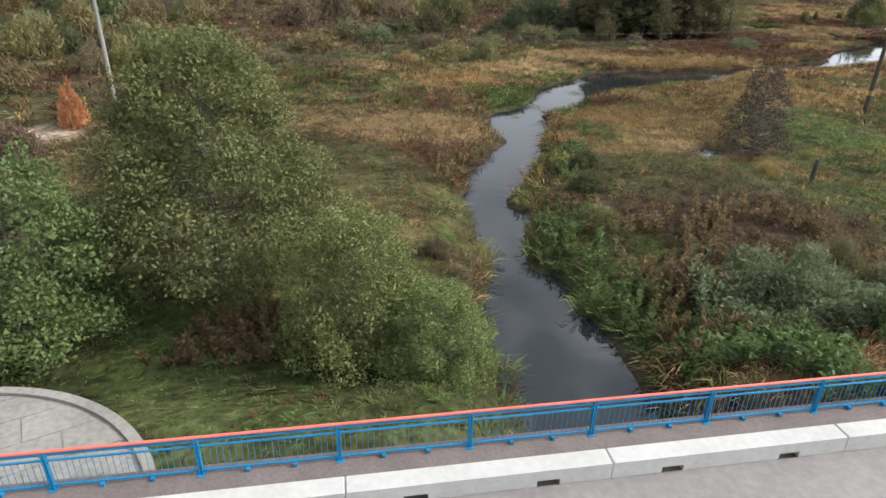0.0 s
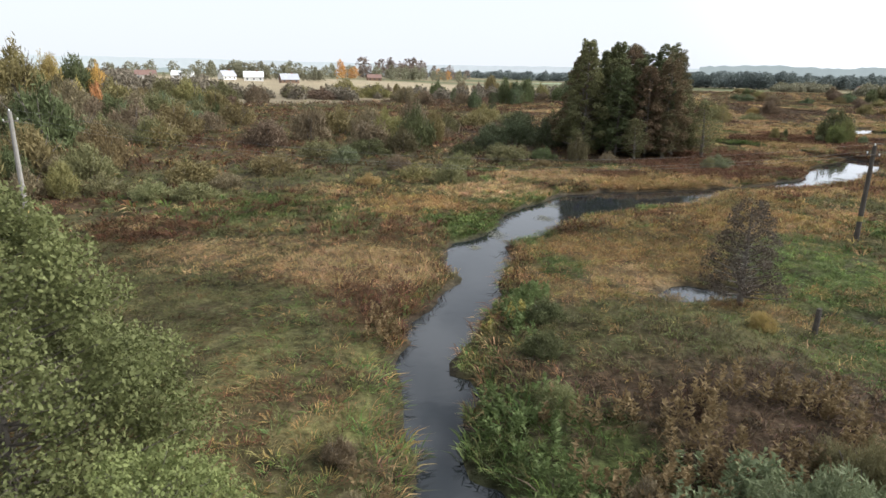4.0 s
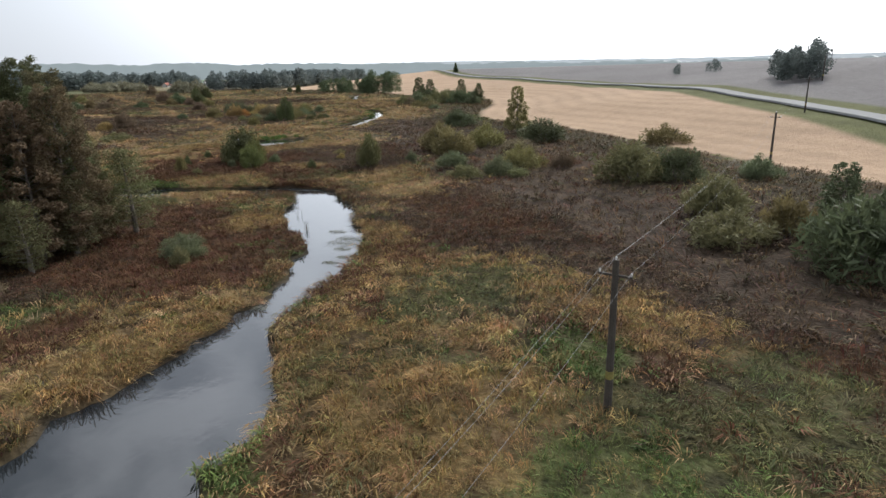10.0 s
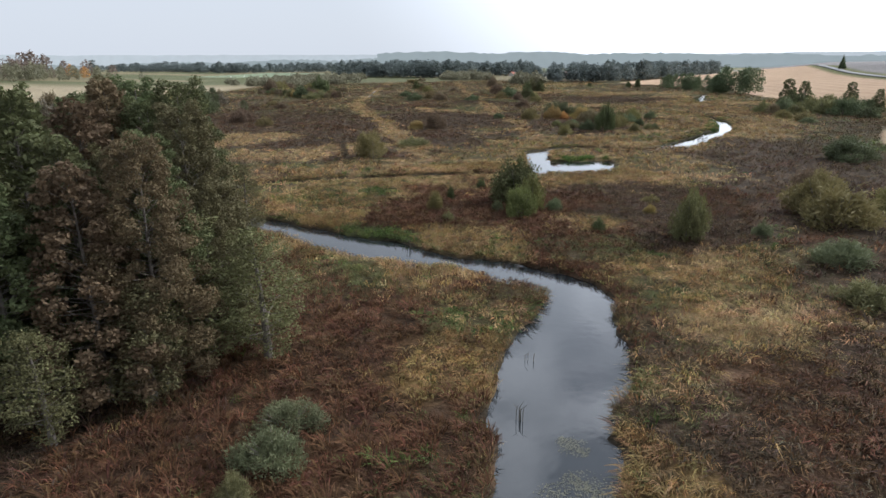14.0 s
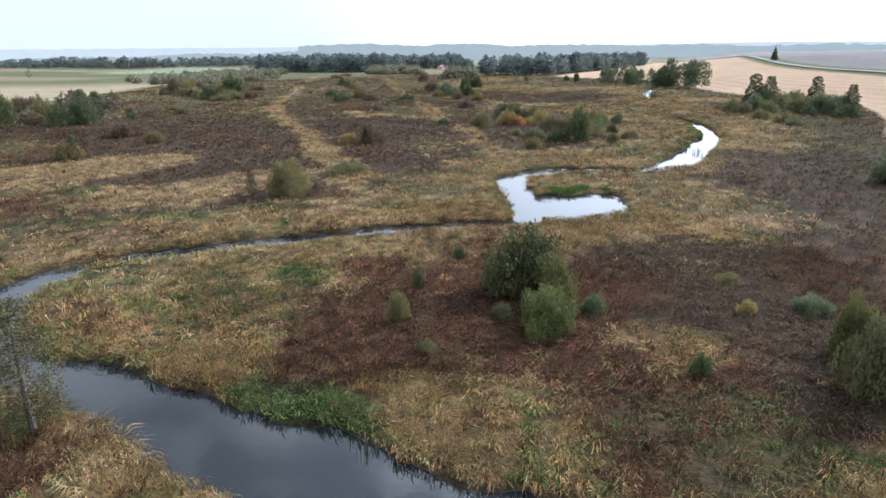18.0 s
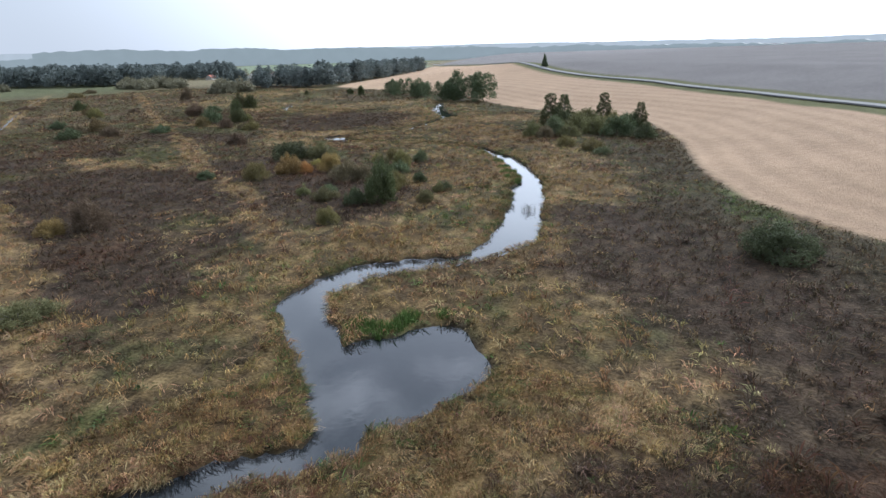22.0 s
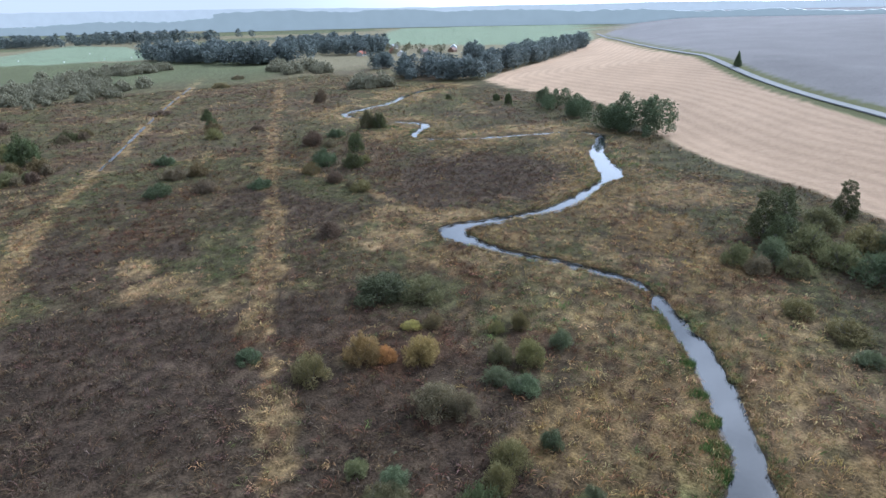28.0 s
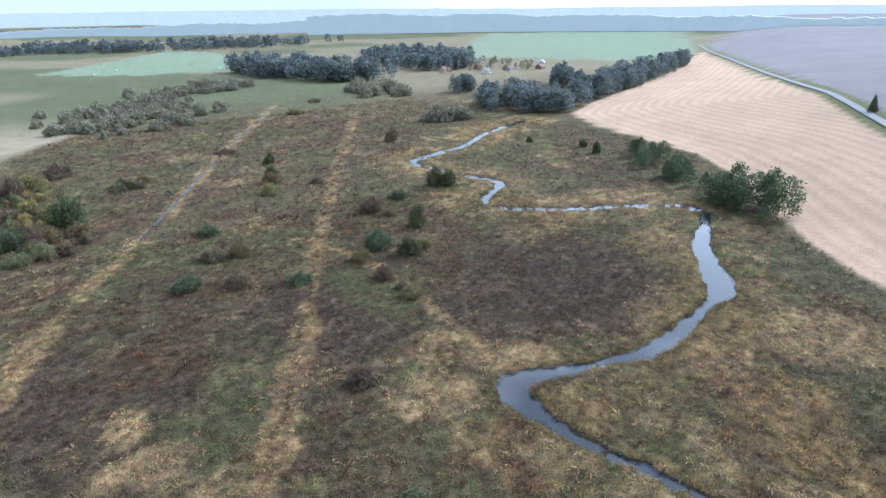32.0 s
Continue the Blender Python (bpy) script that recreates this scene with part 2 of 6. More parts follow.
# patches of the meadow: x, y, two radii, kind of growth, strength
PATCHES = [
    (100, 174, 15, 13, "R", 0.9), (86, 116, 15, 18, "B", 0.9), (66, 150, 8, 20, "R", 0.8), (71, 92, 12, 12, "B", 0.9), (52, 100, 4, 4, "N", 0.6), (40, 92, 7, 8, "N", 0.5), (46, 106, 8, 8, "G", 0.5),
    (136, 230, 9, 9, "B", 0.8), (171, 173, 14, 18, "B", 0.9), (188, 186, 12, 10, "B", 0.9), (171, 287, 16, 26, "B", 0.8), (240, 345, 14, 24, "B", 0.6), (163, 204, 7, 6, "S", 0.6),
    (208, 166, 16, 6, "N", 0.6), (298, 318, 36, 30, "B", 0.75), (179, 293, 12, 16, "B", 0.8), (183, 342, 14, 18, "B", 0.5), (255, 345, 8, 18, "O", 0.5), (281, 253, 13, 7, "B", 0.7),
]
PATCHES_NEAR = [
    (225, 274, 8, 10, "O", 0.4), (22, 74, 9, 6, "B", 0.8), (22.5, 80.5, 8, 5, "O", 0.8), (16, 71, 4, 6, "N", 0.8), (27, 94, 9, 6, "G", 0.35), (38, 91, 6, 5, "N", 0.7), (4, 97, 8, 5, "S", 0.35), (-5, 113, 10, 6, "N", 0.4),
    (2, 84, 8, 7, "O", 0.8), (-4, 128, 12, 7, "O", 0.7), (10, 87, 3, 6, "R", 0.6), (82, 169, 6, 6, "N", 0.5), (88, 270, 26, 14, "S", 0.8), (161, 278, 26, 20, "B", 0.9), (103, 236, 20, 10, "S", 0.7),
    (165, 160, 14, 12, "B", 0.7), (92, 131, 6, 5, "S", 0.7), (55, 132, 8, 6, "R", 0.7), (2, 68, 12, 4, "N", 0.8), (79, 108, 8, 8, "R", 0.5), (150, 250, 20, 14, "S", 0.5), (118, 165, 12, 12, "B", 0.6),
]
PATCHES_DARK = [
    (100, 155, 9, 7, "R", 0.75), (112, 150, 9, 7, "B", 0.8), (143, 244, 9, 9, "B", 0.8), (152, 257, 10, 12, "B", 0.8), (190, 178, 14, 9, "B", 0.8), (51, 141, 9, 6, "B", 0.5), (55, 134, 6, 5, "R", 0.45),
    (78, 112, 10, 8, "B", 0.8), (60, 110, 7, 5, "O", 0.5), (124, 156, 9, 7, "B", 0.7), (170, 301, 14, 12, "B", 0.8), (201, 285, 8, 12, "B", 0.8), (90, 150, 4, 4, "R", 0.6),
]
PATCHES_BANK = [
    (23, 92, 3, 4, "N", 0.7), (26.5, 90.5, 4, 3, "S", 0.8), (23, 101, 2.5, 3, "N", 0.8), (18.5, 106, 3.5, 5, "N", 0.8), (10, 93, 5, 5, "S", 0.7),
    (26, 97, 3, 4, "G", 0.7), (45, 107, 6, 6, "O", 0.5), (24, 130, 4, 3, "R", 0.5), (33, 129, 9, 4, "S", 0.6), (24, 119, 6, 5, "S", 0.5), (15, 112, 5, 5, "G", 0.7), (44, 123.5, 7, 3, "G", 0.8), (43, 105, 5, 6, "G", 0.7), (58, 96, 5, 5, "G", 0.7),
    (62, 101, 5, 5, "G", 0.6), (50, 90, 6, 5, "O", 0.6), (45, 129, 7, 3, "G", 0.35), (41, 130, 5, 3, "R", 0.5),
]
PATCHES_BEND = [
    (56, 139, 7, 6, "R", 0.8), (72, 139, 5, 4, "G", 0.8), (72.5, 125, 3, 5, "G", 0.8), (78, 115, 8, 7, "R", 0.7), (86, 124, 6, 6, "R", 0.6), (72, 158, 6, 6, "O", 0.6), (82, 178, 5, 4, "G", 0.7), (87, 173, 4, 4, "R", 0.8),
    (83, 168, 2.5, 3, "N", 0.8), (97, 152, 7, 5, "O", 0.6), (94, 189, 4, 4, "N", 0.7), (100, 186, 4, 4, "R", 0.7), (128, 155, 9, 7, "R", 0.6), (112, 168, 8, 7, "R", 0.7), (105, 157, 4, 3, "G", 0.7),
]
PATCHES_LOWER = [
    (166, 212, 9, 8, "G", 0.8), (207, 229, 10, 7, "G", 0.7), (215, 198, 9, 6, "G", 0.7), (190, 314, 9, 5, "S", 0.8), (143, 244, 8, 7, "R", 0.6), (160, 247, 6, 7, "O", 0.5), (191, 327, 5, 6, "S", 0.8), (202, 331, 5, 8, "B", 0.7),
    (284, 253, 14, 9, "G", 0.7), (263, 297, 7, 6, "S", 0.8), (276, 234, 9, 8, "G", 0.6), (320, 262, 14, 12, "S", 0.6), (240, 300, 9, 8, "S", 0.7),
]
PATCHES += PATCHES_NEAR + PATCHES_DARK + PATCHES_BANK + PATCHES_BEND + PATCHES_LOWER


KIND_TONES = (STRAW, GOLD, RUST, BROWN, GREEN, OLIVE)


def stand(x, y, shore):
    """How much of each kind of growth stands at a place, with the lawn and the turf."""
    n1, n2, n3, n4 = fbm(x, y, 16, 21), fbm(x, y, 7, 33), fbm(x, y, 3, 44, 2), fbm(x, y, 28, 55)
    w = {k: np.zeros(np.shape(x)) for k in "SGRBNO"}
    near = 1 - smooth(4, 26, shore)
    far_bank = smooth(9, 30, shore + 14 * (n1 - 0.5))
    down = smooth(170, 300, x + y)
    w["S"] = (0.4 + 0.6 * down) * (0.15 + 1.7 * smooth(0.45, 0.6, n2) * (1 - 0.78 * far_bank) + 0.6 * near)
    w["G"] = 0.2 + 1.3 * smooth(0.46, 0.6, n1) * (0.15 + near) + (0.35 + 0.75 * down) * near
    w["R"] = 0.22 + 1.5 * smooth(0.48, 0.62, fbm(x, y, 12, 66))
    far_down = smooth(420, 560, x + y)
    w["B"] = 0.30 + (2.6 - 1.4 * far_down) * far_bank * smooth(0.30, 0.46, n4)
    w["N"] = 0.15 + 1.7 * smooth(0.53, 0.66, fbm(x, y, 8, 77)) * (0.12 + near * (1.6 - 0.6 * down)) + 1.9 * (1 - smooth(0.2, 2.2, shore)) * smooth(0.38, 0.58, n1)
    w["O"] = (0.45 + 1.4 * smooth(0.45, 0.6, fbm(x, y, 20, 88))) * (1 - 0.6 * far_bank * (1 - far_down))
    w["G"] = w["G"] + 0.6 * far_down * smooth(0.52, 0.62, fbm(x, y, 22, 103))
    w["O"] = w["O"] + 0.7 * far_down
    w["S"] = w["S"] + 0.9 * far_down * smooth(0.54, 0.64, fbm(x, y, 18, 99))
    slope = smooth(35, -5, x - 0.25 * (y - 110)) * (1 - smooth(260, 330, y))
    w["B"], w["O"], w["S"], w["R"] = w["B"] * (1 - 0.85 * slope), w["O"] + 1.1 * slope, w["S"] + 0.5 * slope * smooth(0.45, 0.6, n2), w["R"] + 0.4 * slope
    for px, py, rx, ry, kind, strength in PATCHES:
        near_patch = smooth(1.25, 0.6, np.hypot((x - px) / rx, (y - py) / ry) + 0.5 * (n2 - 0.5) + 0.5 * (n1 - 0.5))
        for k in w:
            w[k] = w[k] * (1 - 0.75 * strength * near_patch) if k != kind else w[k] + 4.0 * strength * near_patch
    for line, half in ((strip_line, 2.9), (ditch_line, 3.4), (diagonal_line, 1.6)):
        d, _ = line_distance(x, y, line)
        furrow = smooth(1.1, 0.5, d.reshape(np.shape(x)) + 0.5 * (n3 - 0.5)) if line is strip_line else 0.0
        d = d.reshape(np.shape(x)) + (n2 - 0.5) * half * 2.6 + (n3 - 0.5) * half * 1.6
        on = smooth(half, half * 0.65, d)
        w["G"] = w["G"] + 3.6 * on
        w["S"], w["B"], w["O"], w["R"] = w["S"] + 4.2 * on, w["B"] * (1 - 0.8 * on), w["O"] * (1 - 0.8 * on), w["R"] * (1 - 0.7 * on)
        w["S"], w["G"], w["R"] = w["S"] * (1 - 0.85 * furrow), w["G"] * (1 - 0.7 * furrow), w["R"] + 3.5 * furrow
    # the mown slope below the bridge and the low knoll
    lawn = smooth(1.15, 0.8, np.hypot((x - 1) / 11, (y - 63.5) / 3.6))
    turf = smooth(1.2, 0.7, np.hypot((x - 6) / 6.5, (y - 78) / 12) + 0.3 * (n2 - 0.5))
    for k in w:
        w[k] = w[k] * (1 - 0.92 * lawn) + (1.9 * lawn if k == "N" else 1.5 * lawn if k == "O" else 0.4 * lawn if k == "R" else 0.0)
        w[k] = w[k] * (1 - 0.6 * turf) + (1.1 * turf if k == "O" else 0.7 * turf * smooth(0.55, 0.42, n2) if k == "B" else 1.3 * turf * smooth(0.4, 0.6, n1) if k == "N" else 0.7 * turf * smooth(0.4, 0.6, n2) if k == "R" else 0.5 * turf if k == "G" else 0.0)
    return w, lawn, turf


def growth(x, y, shore):
    """Colour of what grows at a place, and how high it stands."""
    n1, n2, n3, n4 = fbm(x, y, 16, 21), fbm(x, y, 7, 33), fbm(x, y, 3, 44, 2), fbm(x, y, 28, 55)
    w, lawn, turf = stand(x, y, shore)
    total = sum(w.values())
    colour = sum((w[k] / total)[..., None] * c for k, c in zip("SGRBNO", KIND_TONES))
    # one growth leads in each spot
    sharp = {k: w[k]**4 for k in w}
    total = sum(sharp.values())
    lead = sum((sharp[k] / total)[..., None] * c for k, c in zip("SGRBNO", KIND_TONES))
    colour = 0.22 * colour + 0.78 * lead
    colour = colour * (0.42 + 1.16 * n3)[..., None] * (0.72 + 0.56 * vnoise(x, y, 0.8, 91))[..., None]
    # tussocks: high straw tops painted lighter, dead thatch below darkened for shade in hollows
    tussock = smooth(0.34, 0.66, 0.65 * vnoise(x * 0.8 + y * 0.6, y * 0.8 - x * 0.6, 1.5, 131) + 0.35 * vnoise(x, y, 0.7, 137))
    thatch_shade = ((1 - tussock) * (1 - lawn) * (1 - 0.2 * turf))[..., None]
    colour = colour * (1 + 0.12 * (1 - thatch_shade)) * (1 - 0.72 * thatch_shade) + 0.72 * thatch_shade * (0.75 * BROWN + 0.2 * colour)
    height = (0.42 + 0.5 * n2 + 0.25 * smooth(0.55, 0.7, n1)) * (0.5 + 0.8 * tussock) * (1 - 0.72 * lawn) * (1 - 0.45 * turf)
    field = side_distance(x, y, FIELD_EDGE)
    road = side_distance(x, y, ROAD)
    verge = smooth(-26, -8, field + (n2 - 0.5) * 16) * (1 - smooth(-1, 2, field))
    colour = colour * (1 - 0.4 * verge[..., None]) + 0.4 * verge[..., None] * (0.25 * GREEN + 0.25 * OLIVE + 0.5 * BROWN)
    stubble = STUBBLE * (0.9 + 0.25 * (n4 - 0.5) + 0.15 * (n2 - 0.5))[..., None]
    on = smooth(-1.0, 1.5, field)[..., None]
    colour = colour * (1 - on) + stubble * on
    beyond = smooth(-2, 2, road)[..., None]
    colour = colour * (1 - beyond) + PLOUGHED * (0.85 + 0.3 * n4)[..., None] * beyond
    roadside = (smooth(-11, -8, road) * (1 - smooth(8, 11, road)) * on[..., 0])[..., None]
    colour = colour * (1 - roadside) + (0.5 * OLIVE + 0.3 * GREEN + 0.2 * BROWN) * (0.8 + 0.4 * n2)[..., None] * roadside
    # pasture to the west, winter crops to the north
    west = smooth(0, 16, -side_distance(x, y, WEST_EDGE) + 22 * (n4 - 0.5))
    past = west[..., None]
    colour = colour * (1 - past) + PASTURE * (0.8 + 0.4 * n2)[..., None] * past
    farland = (smooth(640, 800, y + 0.12 * x) * (1 - smooth(-4, 0, field)))[..., None]
    mosaic = smooth(0.44, 0.52, fbm(x, y, 260, 123, 2))[..., None]
    colour = colour * (1 - farland) + (mosaic * (0.5 * PASTURE + 0.5 * OLIVE) + (1 - mosaic) * (0.8 * OLIVE + 0.2 * WINTER)) * (0.85 + 0.3 * n4)[..., None] * farland
    for corners, tone in ((WINTER_WEST, WINTER), (WINTER_NORTH, WINTER)):
        inside = (smooth(-3, 3, np.min([side_distance(x, y, [a, b_]) for a, b_ in zip(corners, corners[1:] + corners[:1])], 0)) * (1 - smooth(-2, 0, field)))[..., None]
        colour = colour * (1 - inside) + tone * (0.9 + 0.2 * n4)[..., None] * inside
    height = height * (1 - np.maximum(on, past)[..., 0]) + 0.12 * np.maximum(on, past)[..., 0]
    return np.clip(colour, 0.01, 0.9), height


# ---------------------------------------------------------------- materials
def material(name, colour=None, rough=0.8, scale=4.0, vary=0.35, bump=0.0, metal=0.0, attribute=None, translucent=0.0, hue_random=0.0, fine=None):
    m = bpy.data.materials.new(name)
    m.use_nodes = True
    n, l = m.node_tree.nodes, m.node_tree.links
    b = n["Principled BSDF"]
    b.inputs["Roughness"].default_value, b.inputs["Metallic"].default_value = rough, metal
    b.inputs["Specular IOR Level"].default_value = 0.25
    tc = n.new("ShaderNodeTexCoord")
    n1, n2 = n.new("ShaderNodeTexNoise"), n.new("ShaderNodeTexNoise")
    n1.inputs["Scale"].default_value, n2.inputs["Scale"].default_value = scale, fine or scale * 9
    n1.inputs["Detail"].default_value = n2.inputs["Detail"].default_value = 5
    for k in (n1, n2):
        l.new(tc.outputs["Object"], k.inputs["Vector"])
    mix = n.new("ShaderNodeMath")
    mix.operation = "ADD"
    l.new(n1.outputs[0], mix.inputs[0]), l.new(n2.outputs[0], mix.inputs[1])
    ramp = n.new("ShaderNodeMapRange")
    ramp.inputs["From Min"].default_value, ramp.inputs["From Max"].default_value = 0.7, 1.3
    ramp.inputs["To Min"].default_value, ramp.inputs["To Max"].default_value = 1 - vary, 1 + vary
    l.new(mix.outputs[0], ramp.inputs["Value"])
    mul = n.new("ShaderNodeVectorMath")
    mul.operation = "SCALE"
    if attribute:
        at = n.new("ShaderNodeAttribute")
        at.attribute_name = attribute
        l.new(at.outputs["Color"], mul.inputs[0])
    else:
        mul.inputs[0].default_value = colour
    l.new(ramp.outputs[0], mul.inputs["Scale"])
    last = mul.outputs[0]
    if hue_random:
        info, hsv = n.new("ShaderNodeObjectInfo"), n.new("ShaderNodeHueSaturation")
        r1, r2 = n.new("ShaderNodeMapRange"), n.new("ShaderNodeMapRange")
        for r, lo, hi, k in ((r1, 0.5 - hue_random * 0.5, 0.5 + hue_random * 0.5, "Hue"), (r2, 1 - 3 * hue_random, 1 + 3 * hue_random, "Value")):
            r.inputs["To Min"].default_value, r.inputs["To Max"].default_value = lo, hi
            l.new(info.outputs["Random"], r.inputs["Value"]), l.new(r.outputs[0], hsv.inputs[k])
        l.new(last, hsv.inputs["Color"])
        last = hsv.outputs[0]
    l.new(last, b.inputs["Base Color"])
    if translucent:
        tr, mx = n.new("ShaderNodeBsdfTranslucent"), n.new("ShaderNodeMixShader")
        mx.inputs[0].default_value = translucent
        l.new(last, tr.inputs["Color"]), l.new(b.outputs[0], mx.inputs[1]), l.new(tr.outputs[0], mx.inputs[2])
        l.new(mx.outputs[0], n["Material Output"].inputs["Surface"])
    if bump:
        bp = n.new("ShaderNodeBump")
        bp.inputs["Strength"].default_value, bp.inputs["Distance"].default_value = bump, (0.25 if attribute else 0.05)
        l.new(n2.outputs[0], bp.inputs["Height"]), l.new(bp.outputs[0], b.inputs["Normal"])
    return m


M_GROUND = material("meadow_soil", attribute="growth", rough=0.95, scale=0.55, vary=0.7, bump=1.0, fine=2.6)
# tractor rows of the stubble follow the field's edge
gn, gl = M_GROUND.node_tree.nodes, M_GROUND.node_tree.links
g_at, g_k, g_sin, g_gate, g_mul, g_scale = (gn.new(k) for k in ("ShaderNodeAttribute", "ShaderNodeMath", "ShaderNodeMath", "ShaderNodeMath", "ShaderNodeMapRange", "ShaderNodeVectorMath"))
g_at.attribute_name = "field_rows"
g_k.operation, g_sin.operation, g_gate.operation, g_scale.operation = "MULTIPLY", "SINE", "GREATER_THAN", "SCALE"
g_k.inputs[1].default_value, g_gate.inputs[1].default_value = 0.85, 2.0
gl.new(g_at.outputs["Fac"], g_k.inputs[0]), gl.new(g_k.outputs[0], g_sin.inputs[0]), gl.new(g_at.outputs["Fac"], g_gate.inputs[0])
g_amp = gn.new("ShaderNodeMath")
g_amp.operation = "MULTIPLY"
gl.new(g_sin.outputs[0], g_amp.inputs[0]), gl.new(g_gate.outputs[0], g_amp.inputs[1])
g_ramp = next(k for k in gn if k.bl_idname == "ShaderNodeMapRange" and k.inputs["Value"].is_linked)
g_calm = gn.new("ShaderNodeMixRGB")
g_scaled = next(k for k in gn if k.bl_idname == "ShaderNodeVectorMath" and k.inputs["Scale"].is_linked)
g_soft = gn.new("ShaderNodeMath")
g_soft.operation = "MULTIPLY"
g_soft.inputs[1].default_value = 0.8
g_tilled = gn.new("ShaderNodeAttribute")
g_tilled.attribute_name = "tilled"
gl.new(g_tilled.outputs["Fac"], g_soft.inputs[0]), gl.new(g_soft.outputs[0], g_calm.inputs[0])
gl.new(g_ramp.outputs[0], g_calm.inputs[1]), gl.new(g_calm.outputs[0], g_scaled.inputs["Scale"])
g_calm.inputs[2].default_value = (1, 1, 1, 1)
g_mul.inputs["From Min"].default_value, g_mul.inputs["To Min"].default_value, g_mul.inputs["To Max"].default_value = -1.0, 0.93, 1.07
gl.new(g_amp.outputs[0], g_mul.inputs["Value"])
g_base = gn["Principled BSDF"].inputs["Base Color"]
gl.new(g_base.links[0].from_socket, g_scale.inputs[0]), gl.new(g_mul.outputs[0], g_scale.inputs["Scale"]), gl.new(g_scale.outputs[0], g_base)
M_GRASS = material("grass_blades", attribute="growth", rough=0.85, scale=0.9, vary=0.38, translucent=0.22, fine=5)
for m in (M_GROUND, M_GRASS):
    m.node_tree.nodes["Principled BSDF"].inputs["Specular IOR Level"].default_value = 0.08
M_CONCRETE = material("weathered_concrete", (0.235, 0.223, 0.2), 0.9, 0.8, 0.22, 0.3)
M_WHITE = material("whitewashed_concrete", (0.42, 0.415, 0.395), 0.85, 0.7, 0.1, 0.25)
M_WALKWAY = material("brown_walkway_asphalt", (0.15, 0.125, 0.118), 0.9, 1.5, 0.18, 0.3)
M_ROAD = material("grey_road_asphalt", (0.205, 0.192, 0.185), 0.85, 0.6, 0.16, 0.3)
M_BLUE = material("blue_rail_paint", (0.02, 0.185, 0.36), 0.5, 3.0, 0.18)
M_RED = material("red_rail_paint", (0.55, 0.15, 0.115), 0.55, 3.0, 0.15)
M_BARK = material("grey_bark", (0.16, 0.14, 0.12), 0.95, 3.0, 0.4, 0.6)
M_POLE = material("weathered_pole_wood", (0.075, 0.065, 0.055), 0.9, 2.0, 0.3, 0.4)
M_WIRE = material("aluminium_wire", (0.22, 0.22, 0.22), 0.5, 3.0, 0.1, metal=0.6)
M_GLASS_INS = material("porcelain", (0.7, 0.7, 0.68), 0.3, 3.0, 0.05)
M_ASPHALT = material("road_chippings", (0.19, 0.19, 0.185), 0.9, 0.3, 0.15)
M_LILY = material("floating_weed", (0.125, 0.125, 0.095), 0.95, 1.0, 0.3)
M_STICK = material("dead_stems", (0.10, 0.085, 0.06), 0.9, 2.0, 0.3)
# far, far_brown and far_olive are paled towards grey to paint in distant haze
LEAF = {}
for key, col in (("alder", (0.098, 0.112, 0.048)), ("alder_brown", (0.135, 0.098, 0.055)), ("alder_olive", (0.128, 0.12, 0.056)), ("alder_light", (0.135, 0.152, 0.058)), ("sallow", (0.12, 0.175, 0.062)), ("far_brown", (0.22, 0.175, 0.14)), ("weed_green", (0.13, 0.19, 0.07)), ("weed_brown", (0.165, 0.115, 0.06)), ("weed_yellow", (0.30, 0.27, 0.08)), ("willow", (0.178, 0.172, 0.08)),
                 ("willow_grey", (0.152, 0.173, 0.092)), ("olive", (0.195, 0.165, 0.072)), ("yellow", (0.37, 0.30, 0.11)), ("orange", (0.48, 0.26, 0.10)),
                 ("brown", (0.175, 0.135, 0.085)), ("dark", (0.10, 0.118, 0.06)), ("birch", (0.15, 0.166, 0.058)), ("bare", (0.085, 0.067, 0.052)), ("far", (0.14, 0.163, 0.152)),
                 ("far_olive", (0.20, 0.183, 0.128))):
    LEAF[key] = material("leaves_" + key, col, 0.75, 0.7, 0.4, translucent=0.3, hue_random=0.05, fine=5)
m = bpy.data.materials.new("river_water")
m.use_nodes = True
nn, nl = m.node_tree.nodes, m.node_tree.links
b = nn["Principled BSDF"]
b.inputs["Base Color"].default_value = (0.016, 0.019, 0.021, 1)
b.inputs["Roughness"].default_value, b.inputs["IOR"].default_value = 0.03, 1.5
w1, w2, w3, tc = nn.new("ShaderNodeTexNoise"), nn.new("ShaderNodeBump"), nn.new("ShaderNodeMapping"), nn.new("ShaderNodeTexCoord")
w1.inputs["Scale"].default_value, w1.inputs["Detail"].default_value = 1.3, 3
w2.inputs["Strength"].default_value, w2.inputs["Distance"].default_value = 0.06, 0.1
nl.new(tc.outputs["Object"], w3.inputs[0]), nl.new(w3.outputs[0], w1.inputs["Vector"])
nl.new(w1.outputs[0], w2.inputs["Height"]), nl.new(w2.outputs[0], b.inputs["Normal"])
M_WATER = m
